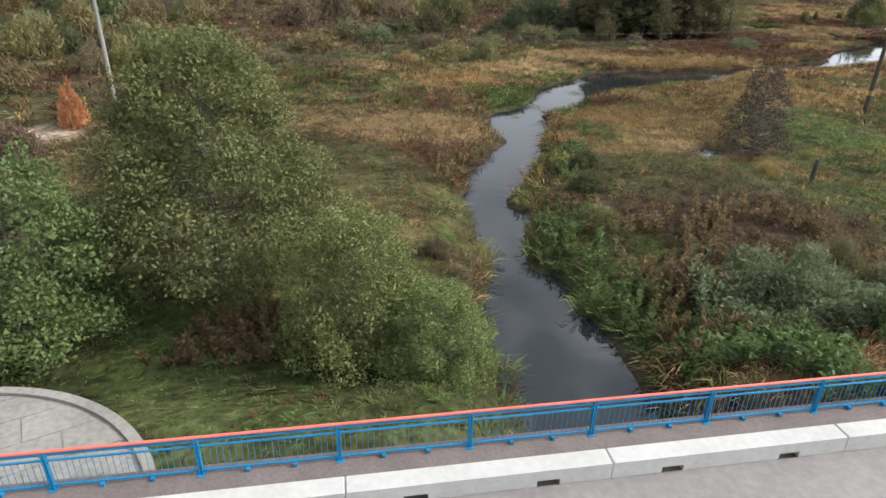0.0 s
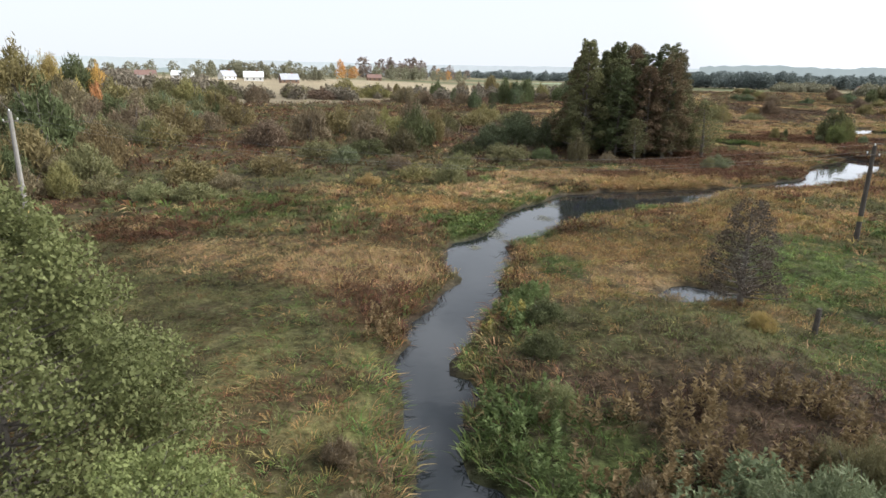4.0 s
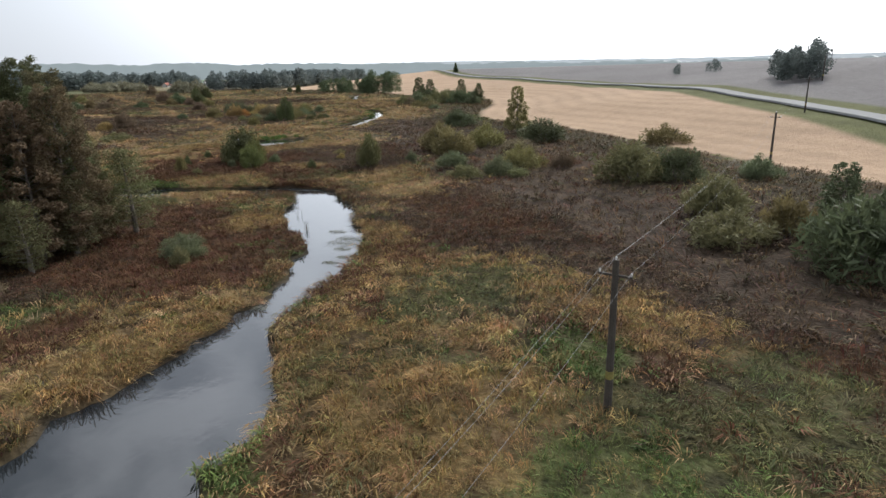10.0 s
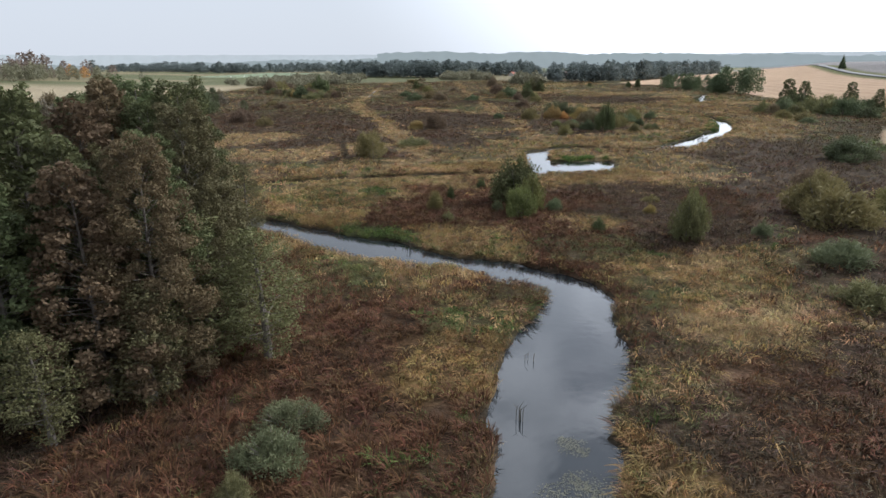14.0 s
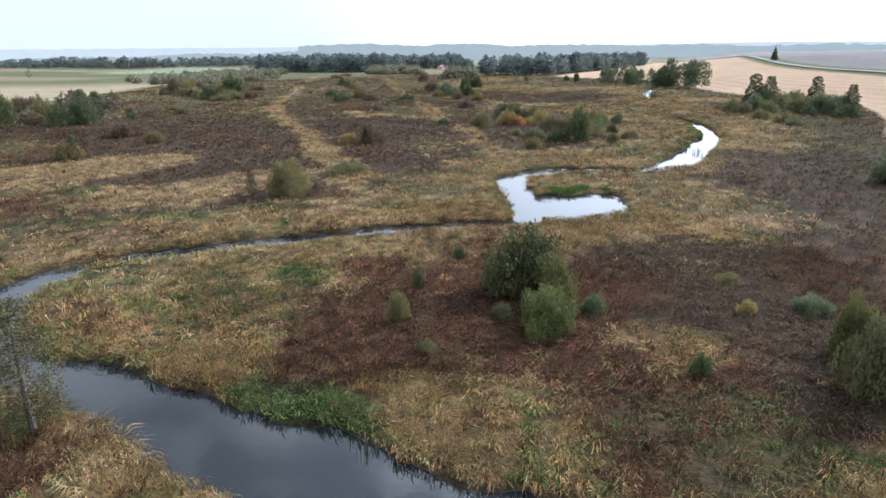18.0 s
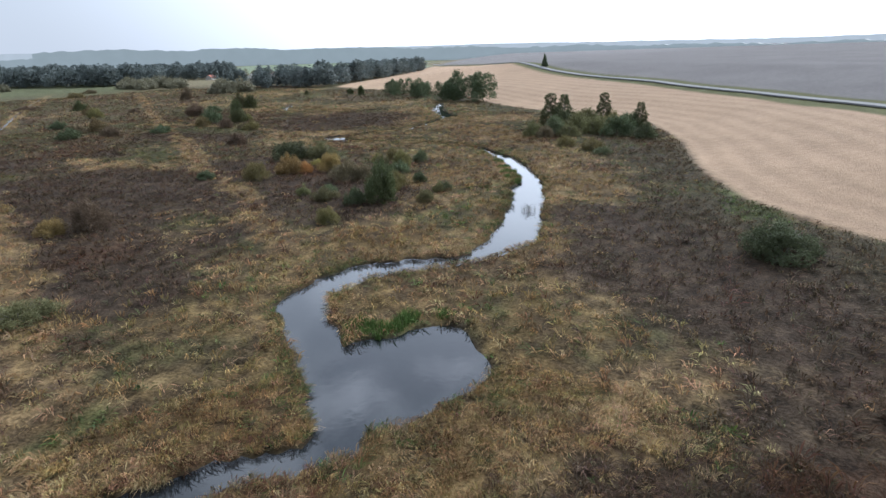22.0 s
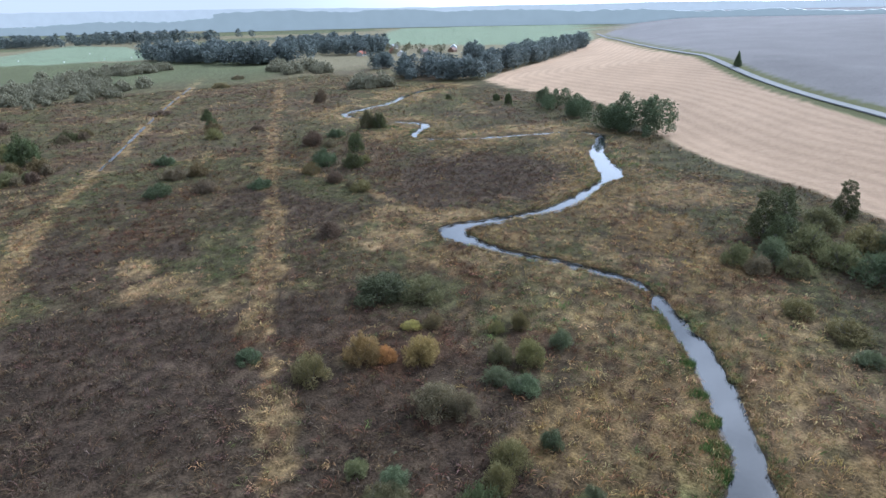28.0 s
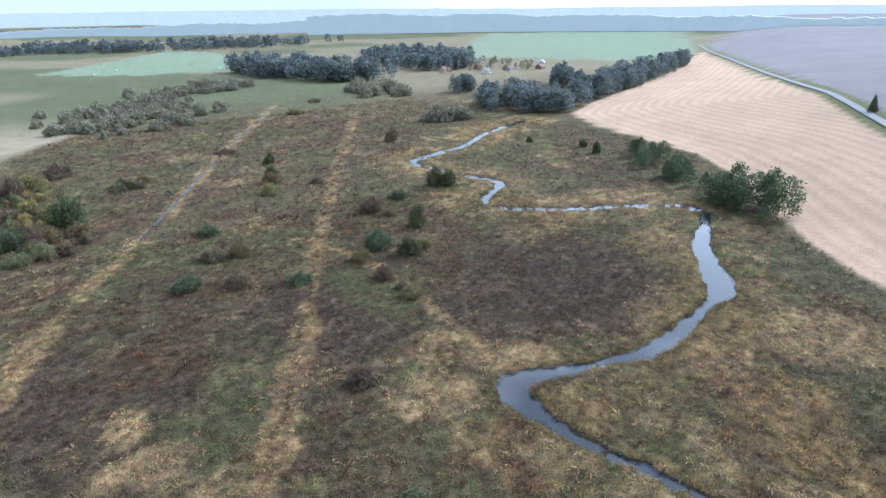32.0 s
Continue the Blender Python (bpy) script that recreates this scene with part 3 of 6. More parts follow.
# the far skyline's haze is put in as a pale emission
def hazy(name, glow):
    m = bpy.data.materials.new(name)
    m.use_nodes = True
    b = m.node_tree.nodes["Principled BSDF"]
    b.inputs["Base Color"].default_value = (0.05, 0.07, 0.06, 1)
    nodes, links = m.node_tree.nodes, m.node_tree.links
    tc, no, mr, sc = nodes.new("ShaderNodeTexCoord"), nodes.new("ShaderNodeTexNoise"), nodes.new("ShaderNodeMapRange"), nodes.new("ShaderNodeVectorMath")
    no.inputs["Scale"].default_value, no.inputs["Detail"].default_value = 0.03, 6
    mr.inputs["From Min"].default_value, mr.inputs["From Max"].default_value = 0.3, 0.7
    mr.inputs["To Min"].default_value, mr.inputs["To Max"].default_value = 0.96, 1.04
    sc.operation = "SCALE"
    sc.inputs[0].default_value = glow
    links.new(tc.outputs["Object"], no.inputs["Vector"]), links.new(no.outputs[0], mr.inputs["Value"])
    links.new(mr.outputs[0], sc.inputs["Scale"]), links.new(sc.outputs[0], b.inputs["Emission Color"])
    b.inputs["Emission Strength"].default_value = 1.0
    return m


M_HAZE, M_HAZE_NEAR = hazy("haze_glow_ridge", (0.50, 0.52, 0.53)), hazy("haze_glow_woods", (0.30, 0.33, 0.33))


# ---------------------------------------------------------------- helpers
def mesh_from(name, verts, faces, mat, colours=None, attr="growth", flat=True):
    """A mesh from arrays of corners and of faces with equally many corners."""
    verts, faces = np.asarray(verts, np.float32), np.asarray(faces, np.int32)
    me = bpy.data.meshes.new(name)
    k = faces.shape[1]
    me.vertices.add(len(verts)), me.loops.add(faces.size), me.polygons.add(len(faces))
    me.vertices.foreach_set("co", verts.ravel())
    me.loops.foreach_set("vertex_index", faces.ravel())
    me.polygons.foreach_set("loop_start", np.arange(0, faces.size, k, dtype=np.int32))
    me.polygons.foreach_set("loop_total", np.full(len(faces), k, np.int32))
    if not flat:
        me.polygons.foreach_set("use_smooth", np.ones(len(faces), bool))
    if colours is not None:
        at = me.color_attributes.new(attr, "FLOAT_COLOR", "POINT")
        at.data.foreach_set("color", np.hstack([colours, np.ones((len(colours), 1))]).astype(np.float32).ravel())
    me.update(calc_edges=True)
    me.validate()
    if mat:
        me.materials.append(mat)
    return me


def part(name, bm, mat, parent, label=""):
    """Links a bmesh, or a ready mesh, as one mesh object under a thing or a part."""
    if isinstance(bm, bpy.types.Mesh):
        me = bm
    else:
        me = bpy.data.meshes.new(name)
        bm.to_mesh(me)
        bm.free()
        me.materials.append(mat)
    ob = new(name, me)
    if parent:
        ob.parent = parent
    return tagged(ob, label)


def box(bm, lo, hi, bevel=0.0):
    c = [(a + b) / 2 for a, b in zip(lo, hi)]
    made = bmesh.ops.create_cube(bm, size=1.0, matrix=Matrix.Translation(c) @ Matrix.Diagonal((*[b - a for a, b in zip(lo, hi)], 1)))
    if bevel:
        edges = list({e for v in made["verts"] for e in v.link_edges})
        bmesh.ops.bevel(bm, geom=edges, offset=bevel, segments=1, affect="EDGES")
    return bm


def tube(bm, points, radii, sides=7):
    """A tapered tube through points."""
    rings = []
    for i, p in enumerate(points):
        d = (Vector(points[min(i + 1, len(points) - 1)]) - Vector(points[max(i - 1, 0)])).normalized()
        q = d.to_track_quat("Z", "Y")
        rings.append([bm.verts.new(Vector(p) + q @ Vector((radii[i] * math.cos(a), radii[i] * math.sin(a), 0))) for a in (2 * math.pi * k / sides for k in range(sides))])
    for a, b in zip(rings[:-1], rings[1:]):
        for k in range(sides):
            bm.faces.new((a[k], a[(k + 1) % sides], b[(k + 1) % sides], b[k]))
    bm.faces.new(rings[-1])
    bm.faces.new(rings[0][::-1])
    return bm


# ---------------------------------------------------------------- ground and water
def axis(*stretches):
    """Grid lines along one axis: (from, to, step) one after another."""
    return np.unique(np.round(np.concatenate([np.arange(a, b, s) for a, b, s in stretches]), 3))


gx = axis((-4600, -1000, 180), (-1000, -200, 40), (-200, -30, 6), (-30, 160, 1.15), (160, 300, 1.9), (300, 470, 3.0), (470, 700, 8), (700, 1400, 25), (1400, 4700, 150))
gy = axis((-4600, -300, 200), (-300, 20, 20), (20, 50, 3), (50, 240, 1.15), (240, 430, 1.9), (430, 670, 3.4), (670, 900, 8), (900, 1700, 25), (1700, 4700, 150))
X, Y = np.meshgrid(gx, gy)
shore = np.full(X.shape, 400.0)
close = (X > -60) & (X < 620) & (Y > 20) & (Y < 720)
shore[close] = bank(X[close], Y[close])
Z = land(X, Y, shore)
ground_colour, _ = growth(X, Y, shore)
sand = smooth(1.2, 0.7, np.hypot((X + 16) / 4.2, (Y - 93.5) / 2.4) + 0.8 * (fbm(X, Y, 3, 35, 2) - 0.5))[..., None]
ground_colour = ground_colour * (1 - sand) + 1.3 * DIRT * np.array((1.0, 0.86, 0.72)) * sand
mud = smooth(0.4, -0.3, shore)[..., None]
# meadow ground darkened for litter and painted gap shade, lifted far off for haze
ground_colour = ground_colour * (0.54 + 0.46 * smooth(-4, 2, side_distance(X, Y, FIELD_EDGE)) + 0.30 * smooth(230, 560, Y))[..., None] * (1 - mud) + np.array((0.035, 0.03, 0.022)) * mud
ny, nx = X.shape
idx = np.arange(ny * nx).reshape(ny, nx)
quads = np.stack([idx[:-1, :-1], idx[:-1, 1:], idx[1:, 1:], idx[1:, :-1]], -1).reshape(-1, 4)
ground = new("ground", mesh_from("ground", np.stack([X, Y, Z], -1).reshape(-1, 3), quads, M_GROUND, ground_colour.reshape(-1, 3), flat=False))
rows_at = ground.data.attributes.new("field_rows", "FLOAT", "POINT")
rows_at.data.foreach_set("value", (side_distance(X, Y, FIELD_EDGE) * (side_distance(X, Y, ROAD) < -3)).astype(np.float32).ravel())
tilled_at = ground.data.attributes.new("tilled", "FLOAT", "POINT")
tilled_at.data.foreach_set("value", np.maximum(smooth(-1, 2, side_distance(X, Y, FIELD_EDGE)), smooth(0, 16, -side_distance(X, Y, WEST_EDGE))).astype(np.float32).ravel())
tagged(ground, "rough autumn river meadow with straw, rust and green growth", "ground", kind="structure")
wat = bmesh.new()
cells = 8
for i in range(cells):
    for j in range(cells):
        x0, x1 = -60 + 700 * i / cells, -60 + 700 * (i + 1) / cells
        y0, y1 = 20 + 700 * j / cells, 20 + 700 * (j + 1) / cells
        wat.faces.new([wat.verts.new((a, c, WATER)) for a, c in ((x0, y0), (x1, y0), (x1, y1), (x0, y1))])
bmesh.ops.remove_doubles(wat, verts=wat.verts, dist=0.001)
water = part("water", wat, M_WATER, None)
tagged(water, "dark calm river water mirroring the cloudy sky", "water", kind="structure")


# how each growth stands: height, reach outwards, tip's height, width of a blade, spread of colour
HABIT = {"S": (0.55, 0.80, 0.55, 0.020, 0.16), "G": (0.60, 0.75, 0.6, 0.020, 0.18), "R": (0.60, 0.80, 0.85, 0.024, 0.22),
         "B": (0.54, 0.82, 0.8, 0.024, 0.22), "N": (0.46, 0.66, 0.85, 0.026, 0.2), "O": (0.44, 0.75, 0.7, 0.021, 0.2)}


def tussocks(name, x, y, size, blades, label, wide=1.0, seed=1, pure=1.85):
    """Clumps of arching blades or upright weeds, one kind of growth to a clump, joined into one object."""
    rng = np.random.default_rng(seed)
    s = np.full(x.shape, 400.0)
    inside = (x > -60) & (x < 620) & (y > 20) & (y < 720)
    s[inside] = bank(x[inside], y[inside])
    keep = (np.hypot((x + 16) / 4.0, (y - 93.5) / 2.2) > 0.95) & (s > 0.0) & (side_distance(x, y, FIELD_EDGE) < -0.6) & (side_distance(x, y, WEST_EDGE) > -6)
    x, y, s = x[keep], y[keep], s[keep]
    n = len(x)
    size = size * rng.uniform(0.7, 1.35, n)
    w, lawn, turf = stand(x, y, s)
    p = np.stack([w[k] for k in "SGRBNO"], -1)**pure
    p = np.cumsum(p / p.sum(1, keepdims=True), 1)
    kind = (rng.uniform(0, 1, (n, 1)) > p).sum(1).clip(0, 5)
    habit = np.array([HABIT[k] for k in "SGRBNO"])[kind]
    tone = np.array(KIND_TONES)[kind]
    field = side_distance(x, y, FIELD_EDGE)
    verge = (smooth(-26, -8, field + (fbm(x, y, 7, 33) - 0.5) * 16) * 0.35)[:, None]
    tone = tone * (1 - verge) + verge * (0.3 * GREEN + 0.2 * OLIVE + 0.5 * BROWN)
    patch = (0.62 + 0.76 * fbm(x, y, 4.5, 44, 2)) * rng.uniform(0.68, 1.36, n)
    tone = tone * patch[:, None] * (1 + 0.14 * rng.uniform(-1, 1, (n, 3)))
    high = habit[:, 0] * size * (0.7 + 0.6 * fbm(x, y, 6, 72, 2)) * (1 - 0.70 * lawn) * (1 - 0.5 * turf)
    reach = habit[:, 1] * size * (1 - 0.45 * lawn)
    z = land(x, y, s) - 0.04
    wind = vnoise(x, y, 11, 61) * 7.0
    shape = (n, blades)
    ang = rng.uniform(0, 2 * np.pi, shape)
    r = rng.uniform(0.15, 1.0, shape) * 0.62 * reach[:, None]
    h = high[:, None] * rng.uniform(0.5, 1.15, shape)
    away = reach[:, None] * rng.uniform(0.35, 1.0, shape)
    dx = np.cos(ang) + 0.55 * np.cos(wind)[:, None]
    dy = np.sin(ang) + 0.55 * np.sin(wind)[:, None]
    root = np.stack([x[:, None] + 0.45 * r * np.cos(ang), y[:, None] + 0.45 * r * np.sin(ang), np.repeat(z[:, None], blades, 1)], -1)
    rise = h[..., None] * np.array((0, 0, 1.0))
    out = np.stack([dx, dy, 0 * dx], -1) * away[..., None]
    mid = root + 0.55 * out + rise * rng.uniform(0.7, 0.95, shape + (1,))
    tip = root + 1.15 * out + rise * (habit[:, 2][:, None] * rng.uniform(0.8, 1.15, shape))[..., None]
    turn = np.arctan2(dy, dx) + rng.uniform(0.7, 2.4, shape)
    half = (habit[:, 3] * size * wide)[:, None] * rng.uniform(0.6, 1.4, shape)
    side = np.stack([np.cos(turn), np.sin(turn), rng.uniform(-0.4, 0.4, shape)], -1) * half[..., None]
    v = np.stack([root, mid - side, tip, mid + side], 2).reshape(-1, 3)
    spread = habit[:, 4][:, None, None]
    c = tone[:, None] * (1 + spread * 1.5 * rng.uniform(-1, 1, shape + (1,))) * (1 + 0.07 * rng.uniform(-1, 1, shape + (3,)))
    # dry seed heads on the brown weeds
    dry = ((rng.uniform(0, 1, shape) < 0.20) & np.isin(kind, (2, 3))[:, None])[..., None]
    c = np.where(dry, c * 0.4 + 0.6 * (0.5 * RUST + 0.5 * GOLD) * rng.uniform(0.6, 1.1, shape + (1,)), c)
    c = np.repeat(c.reshape(-1, 3), 4, 0)
    ob = new(name, mesh_from(name, v, np.arange(len(v)).reshape(-1, 4), M_GRASS, np.clip(c, 0.01, 0.8)))
    return tagged(ob, label, "grass", kind="stuff")


def scatter(count, x0, x1, y0, y1, seed, within=None):
    rng = np.random.default_rng(seed)
    x, y = rng.uniform(x0, x1, count), rng.uniform(y0, y1, count)
    ok = side_distance(x, y, FIELD_EDGE) < 0
    if within is not None:
        d, _ = line_distance(x, y, within)
        ok &= d < 60
    ok &= (y - 0.052 * x) > 61.2
    return x[ok], y[ok]


# the flight's line over the meadow
path_line = spline([(6, 62), (11, 80), (18, 95), (40, 110), (62, 130), (80, 150), (95, 168), (118, 180), (145, 200), (180, 225), (215, 250)], 4.0)
low_line = path_line[path_line[:, 0] < 112]


def near_bridge(x, y):
    return (x > -14) & (x < 44) & (y < 102)


rng = np.random.default_rng(5)
x, y = scatter(21000, -14, 44, 60, 102, 21)
tussocks("bank_grass", x, y, 0.60, 14, "rough green, olive and rusty grass near the bridge", wide=0.8, seed=13)
x, y = scatter(95000, -30, 150, 78, 220, 11)
d, _ = line_distance(x, y, low_line)
k = (d < 30) & ~near_bridge(x, y)
tussocks("meadow_grass", x[k], y[k], 0.86, 20, "tall tussocky autumn grass in straw, rust and green", wide=1.08, seed=3)
x, y = scatter(115000, -60, 345, 62, 420, 12)
d, _ = line_distance(x, y, low_line)
k = (d >= 29) & ~near_bridge(x, y) & (side_distance(x, y, [(-60, 210), (250, 470)]) > -10)
tussocks("rough_meadow_grass", x[k], y[k], 1.12, 10, "rough tussocky autumn meadow growth in straw and brown", wide=1.75, seed=4)
x, y = scatter(90000, -120, 480, 62, 640, 33)
k = (side_distance(x, y, [(-60, 210), (250, 470)]) <= -10) | (x > 340) | (y > 415)
tussocks("far_meadow_grass", x[k], y[k], 1.7, 5, "pale and brown tussocks of the far meadow", wide=2.2, seed=14)
# sedge leaning over the water's edge, in stretches
at = rng.integers(0, len(river_line) - len(POOLS), 60000)
ang = rng.uniform(0, 2 * np.pi, len(at))
rad = river_half[at] + rng.uniform(-0.3, 2.0, len(at))
x, y = river_line[at, 0] + rad * np.cos(ang), river_line[at, 1] + rad * np.sin(ang)
sh = bank(x, y)
k = (y - 0.052 * x > 60.5) & (x < 330) & (sh > 0) & (sh < 1.3)
tussocks("bank_sedge", x[k], y[k], 0.85, 8, "green and straw sedge leaning over the water's edge", seed=6, pure=1.5)


# ---------------------------------------------------------------- trees and bushes
def leaf_cloud(rng, lobes, count, leaf, stretch=1.0, twig=0.0, slim=0.55):
    """Small leaf triangles spread over lobes (x, y, z, rx, rz), denser towards their outside."""
    weight = np.array([l[3]**2 for l in lobes])
    pick = rng.choice(len(lobes), count, p=weight / weight.sum())
    l = np.array(lobes)[pick]
    d = rng.normal(size=(count, 3))
    d /= np.linalg.norm(d, axis=1)[:, None]
    r = rng.uniform(0.25, 1.0, count)**0.45 * (1 + 0.22 * rng.normal(size=count) * 0.6)
    p = l[:, :3] + d * r[:, None] * np.stack([l[:, 3], l[:, 3], l[:, 4]], -1)
    a = rng.normal(size=(count, 3))
    if twig:
        rise = p - np.array((0, 0, -0.35))
        a = (1 - twig) * a + twig * 2.0 * rise / np.linalg.norm(rise, axis=1)[:, None]
    a /= np.linalg.norm(a, axis=1)[:, None]
    b = np.cross(a, d + 0.6 * rng.normal(size=(count, 3)))
    b /= np.linalg.norm(b, axis=1)[:, None] + 1e-6
    s = leaf * rng.uniform(0.6, 1.5, count)[:, None]
    v = np.stack([p - a * s * stretch, p + b * s * slim, p + a * s * stretch, p - b * s * slim], 1).reshape(-1, 3)
    v[:, 2] = np.maximum(v[:, 2], 0.02)
    return v, np.arange(count * 4).reshape(-1, 4)


def bush_mesh(seed, count=1900, leaf=0.055, dome=0.92, twig=0.5, stretch=1.7, slim=0.36):
    """A round bush one metre in radius, about one high."""
    rng = np.random.default_rng(seed)
    lobes = []
    skew, lift = rng.uniform(-0.16, 0.16, 2), rng.uniform(0.72, 1.0)
    for i in range(18):
        a, r = i * 2.4 + rng.uniform(-0.5, 0.5), 0.72 * math.sqrt((i + 0.5) / 18) * rng.uniform(0.75, 1.12)
        s = rng.uniform(0.18, 0.34)
        top = (dome - 0.2) * math.sqrt(max(0.0, 1 - (r / 0.95)**2)) * rng.uniform(0.7, 1.08) * lift
        lobes.append((r * np.cos(a) + skew[0], r * np.sin(a) + skew[1], max(0.2, top), s, s * rng.uniform(0.8, 1.3)))
    for i in range(6):
        a, r = rng.uniform(0, 6.28), rng.uniform(0.05, 0.5)
        lobes.append((r * np.cos(a) + skew[0], r * np.sin(a) + skew[1], dome * rng.uniform(0.72, 1.0) * (1 - 0.5 * r), 0.15, rng.uniform(0.16, 0.26)))
    for i in range(10):
        a, r = i * 0.63 + rng.uniform(-0.3, 0.3), rng.uniform(0.42, 0.78)
        lobes.append((r * np.cos(a), r * np.sin(a), rng.uniform(0.12, 0.3), rng.uniform(0.2, 0.32), 0.26))
    v, f = leaf_cloud(rng, lobes, count, leaf, stretch, twig, slim)
    return mesh_from("bush_leaves", v, f, None)


def stems_mesh(seed, count=9):
    rng = np.random.default_rng(seed)
    bm = bmesh.new()
    for i in range(count):
        a, r = rng.uniform(0, 2 * np.pi), rng.uniform(0.3, 0.7)
        tube(bm, [(0.08 * math.cos(a), 0.08 * math.sin(a), -0.05), (r * 0.5 * math.cos(a), r * 0.5 * math.sin(a), 0.4), (r * math.cos(a), r * math.sin(a), rng.uniform(0.6, 0.85))], [0.022, 0.015, 0.005], 4)
    me = bpy.data.meshes.new("bush_stems")
    bm.to_mesh(me)
    bm.free()
    me.materials.append(M_BARK)
    return me


BUSH_MESHES = [bush_mesh(40 + i, 3200, 0.043, twig=0.35) for i in range(5)]
BUSH_COARSE = [bush_mesh(50 + i, 1700, 0.06, 0.92, 0.15, 1.2, 0.6) for i in range(4)]
BUSH_FINE = [bush_mesh(60 + i, 6500, 0.031, twig=0.4) for i in range(3)]
BUSH_LEAFY = [bush_mesh(65 + i, 7500, 0.030, 1.0, 0.05, 1.1, 0.6) for i in range(3)]
BUSH_NEAR = [bush_mesh(70 + i, 15000, 0.022, 1.0, 0.45, 1.7, 0.34) for i in range(2)]
STEM_MESHES = [stems_mesh(80 + i) for i in range(3)]
LEAF_CACHE = {}


def leafed(me, key):
    """The mesh with leaves of one colour; made once for each colour."""
    if (me.name, key) not in LEAF_CACHE:
        c = me.copy()
        c.materials.clear()
        c.materials.append(LEAF[key])
        LEAF_CACHE[(me.name, key)] = c
    return LEAF_CACHE[(me.name, key)]


BUSH_LABEL = {"willow": "rounded green willow bush in rough meadow", "willow_grey": "grey-green willow bush in rough meadow", "olive": "rounded olive willow bush turning to autumn",
              "yellow": "rounded yellow autumn willow bush", "orange": "bright orange autumn bush", "brown": "brown half-bare autumn bush", "dark": "dark green dense bush",
              "alder": "green leafy alder bush", "birch": "light green young birch bush", "bare": "dark bare spiky shrub", "sallow": "bright green leafy sallow bush", "weed_brown": "low brown autumn shrub", "alder_olive": "olive green alder bush", "alder_brown": "brownish alder bush"}


def place_z(x, y):
    x, y = np.array([float(x)]), np.array([float(y)])
    return float(land(x, y, bank(x, y))[0])


bush_count = 0


def bush(x, y, width, height, key, fine=False, coarse=False, close=False):
    global bush_count
    bush_count += 1
    i = bush_count
    away = float(line_distance([x], [y], path_line)[0][0])
    fine, coarse = fine or away < 16, away > 110 and width < 6
    root = new("willow_bush" if key in ("willow", "willow_grey", "olive", "yellow") else "bush")
    root.matrix_world = pose(x, y, place_z(x, y) - 0.05, 0, 0, (i * 77) % 360) @ Matrix.Diagonal((width / 2, width / 2, height, 1))
    part("branching_stem", STEM_MESHES[i % 3], None, root)
    crown = part("crown", leafed((BUSH_NEAR[i % 2] if close else BUSH_LEAFY[i % 3] if fine and key in ("birch", "alder", "alder_olive", "dark") else BUSH_FINE[i % 3] if fine else BUSH_COARSE[i % 4] if coarse else BUSH_MESHES[i % 5]), key), None, root)
    return tagged(root, BUSH_LABEL[key], "bush")


# scrub rows on the western slope
for spot in [
    (-33.6, 149.5, 12.3, 10.0, "alder"), (-21.6, 138.0, 7.2, 5.1, "olive"), (-27.5, 169.3, 11.8, 6.8, "brown"), (-22.5, 173.8, 10.1, 6.4, "olive"),
    (-18.9, 182.0, 7.4, 4.2, "brown"), (-16.6, 199.9, 9.6, 5.4, "olive"), (-37.0, 242.0, 11.0, 7.9, "olive"), (-36.3, 281.3, 12.6, 7.5, "alder_olive"),
    (-23.4, 273.4, 9.4, 6.7, "brown"), (-15.4, 321.4, 13.0, 5.6, "willow"), (-4.8, 316.9, 12.8, 5.1, "brown"), (4.9, 339.5, 16.3, 7.7, "olive"),
    (17.9, 349.8, 16.2, 7.0, "olive"), (30.1, 332.5, 13.6, 5.8, "brown"), (-87.9, 275.2, 8.2, 13.5, "yellow"), (-77.4, 285.8, 8.4, 10.8, "orange"),
    (-82.6, 283.6, 14.1, 11.9, "alder"), (-89.1, 258.0, 16.8, 16.5, "olive"),
]:
    bush(*spot)
# between the slope and the river
for spot in [
    (-4.7, 162.0, 8.5, 4.9, "brown"), (1.4, 169.4, 8.1, 6.3, "brown"), (6.5, 184.0, 9.5, 5.7, "olive"), (12.2, 177.9, 8.7, 5.2, "brown"),
    (19.3, 159.9, 7.2, 7.4, "alder"), (4.0, 147.2, 7.3, 2.9, "willow"), (11.2, 150.4, 6.7, 2.7, "alder"), (-14.6, 120.1, 4.9, 2.1, "willow"),
    (-17.5, 118.1, 3.7, 3.3, "olive"), (-20.2, 117.0, 3.7, 3.3, "brown"), (-7.9, 125.7, 6.9, 3.0, "olive"), (-0.4, 133.2, 6.2, 2.5, "olive"),
    (-9.5, 117.8, 5.0, 2.0, "willow"), (-3.7, 123.0, 4.3, 1.7, "brown"), (10.9, 123.7, 3.6, 1.5, "yellow"), (-5.7, 116.7, 4.9, 1.9, "willow"),
]:
    bush(*spot)
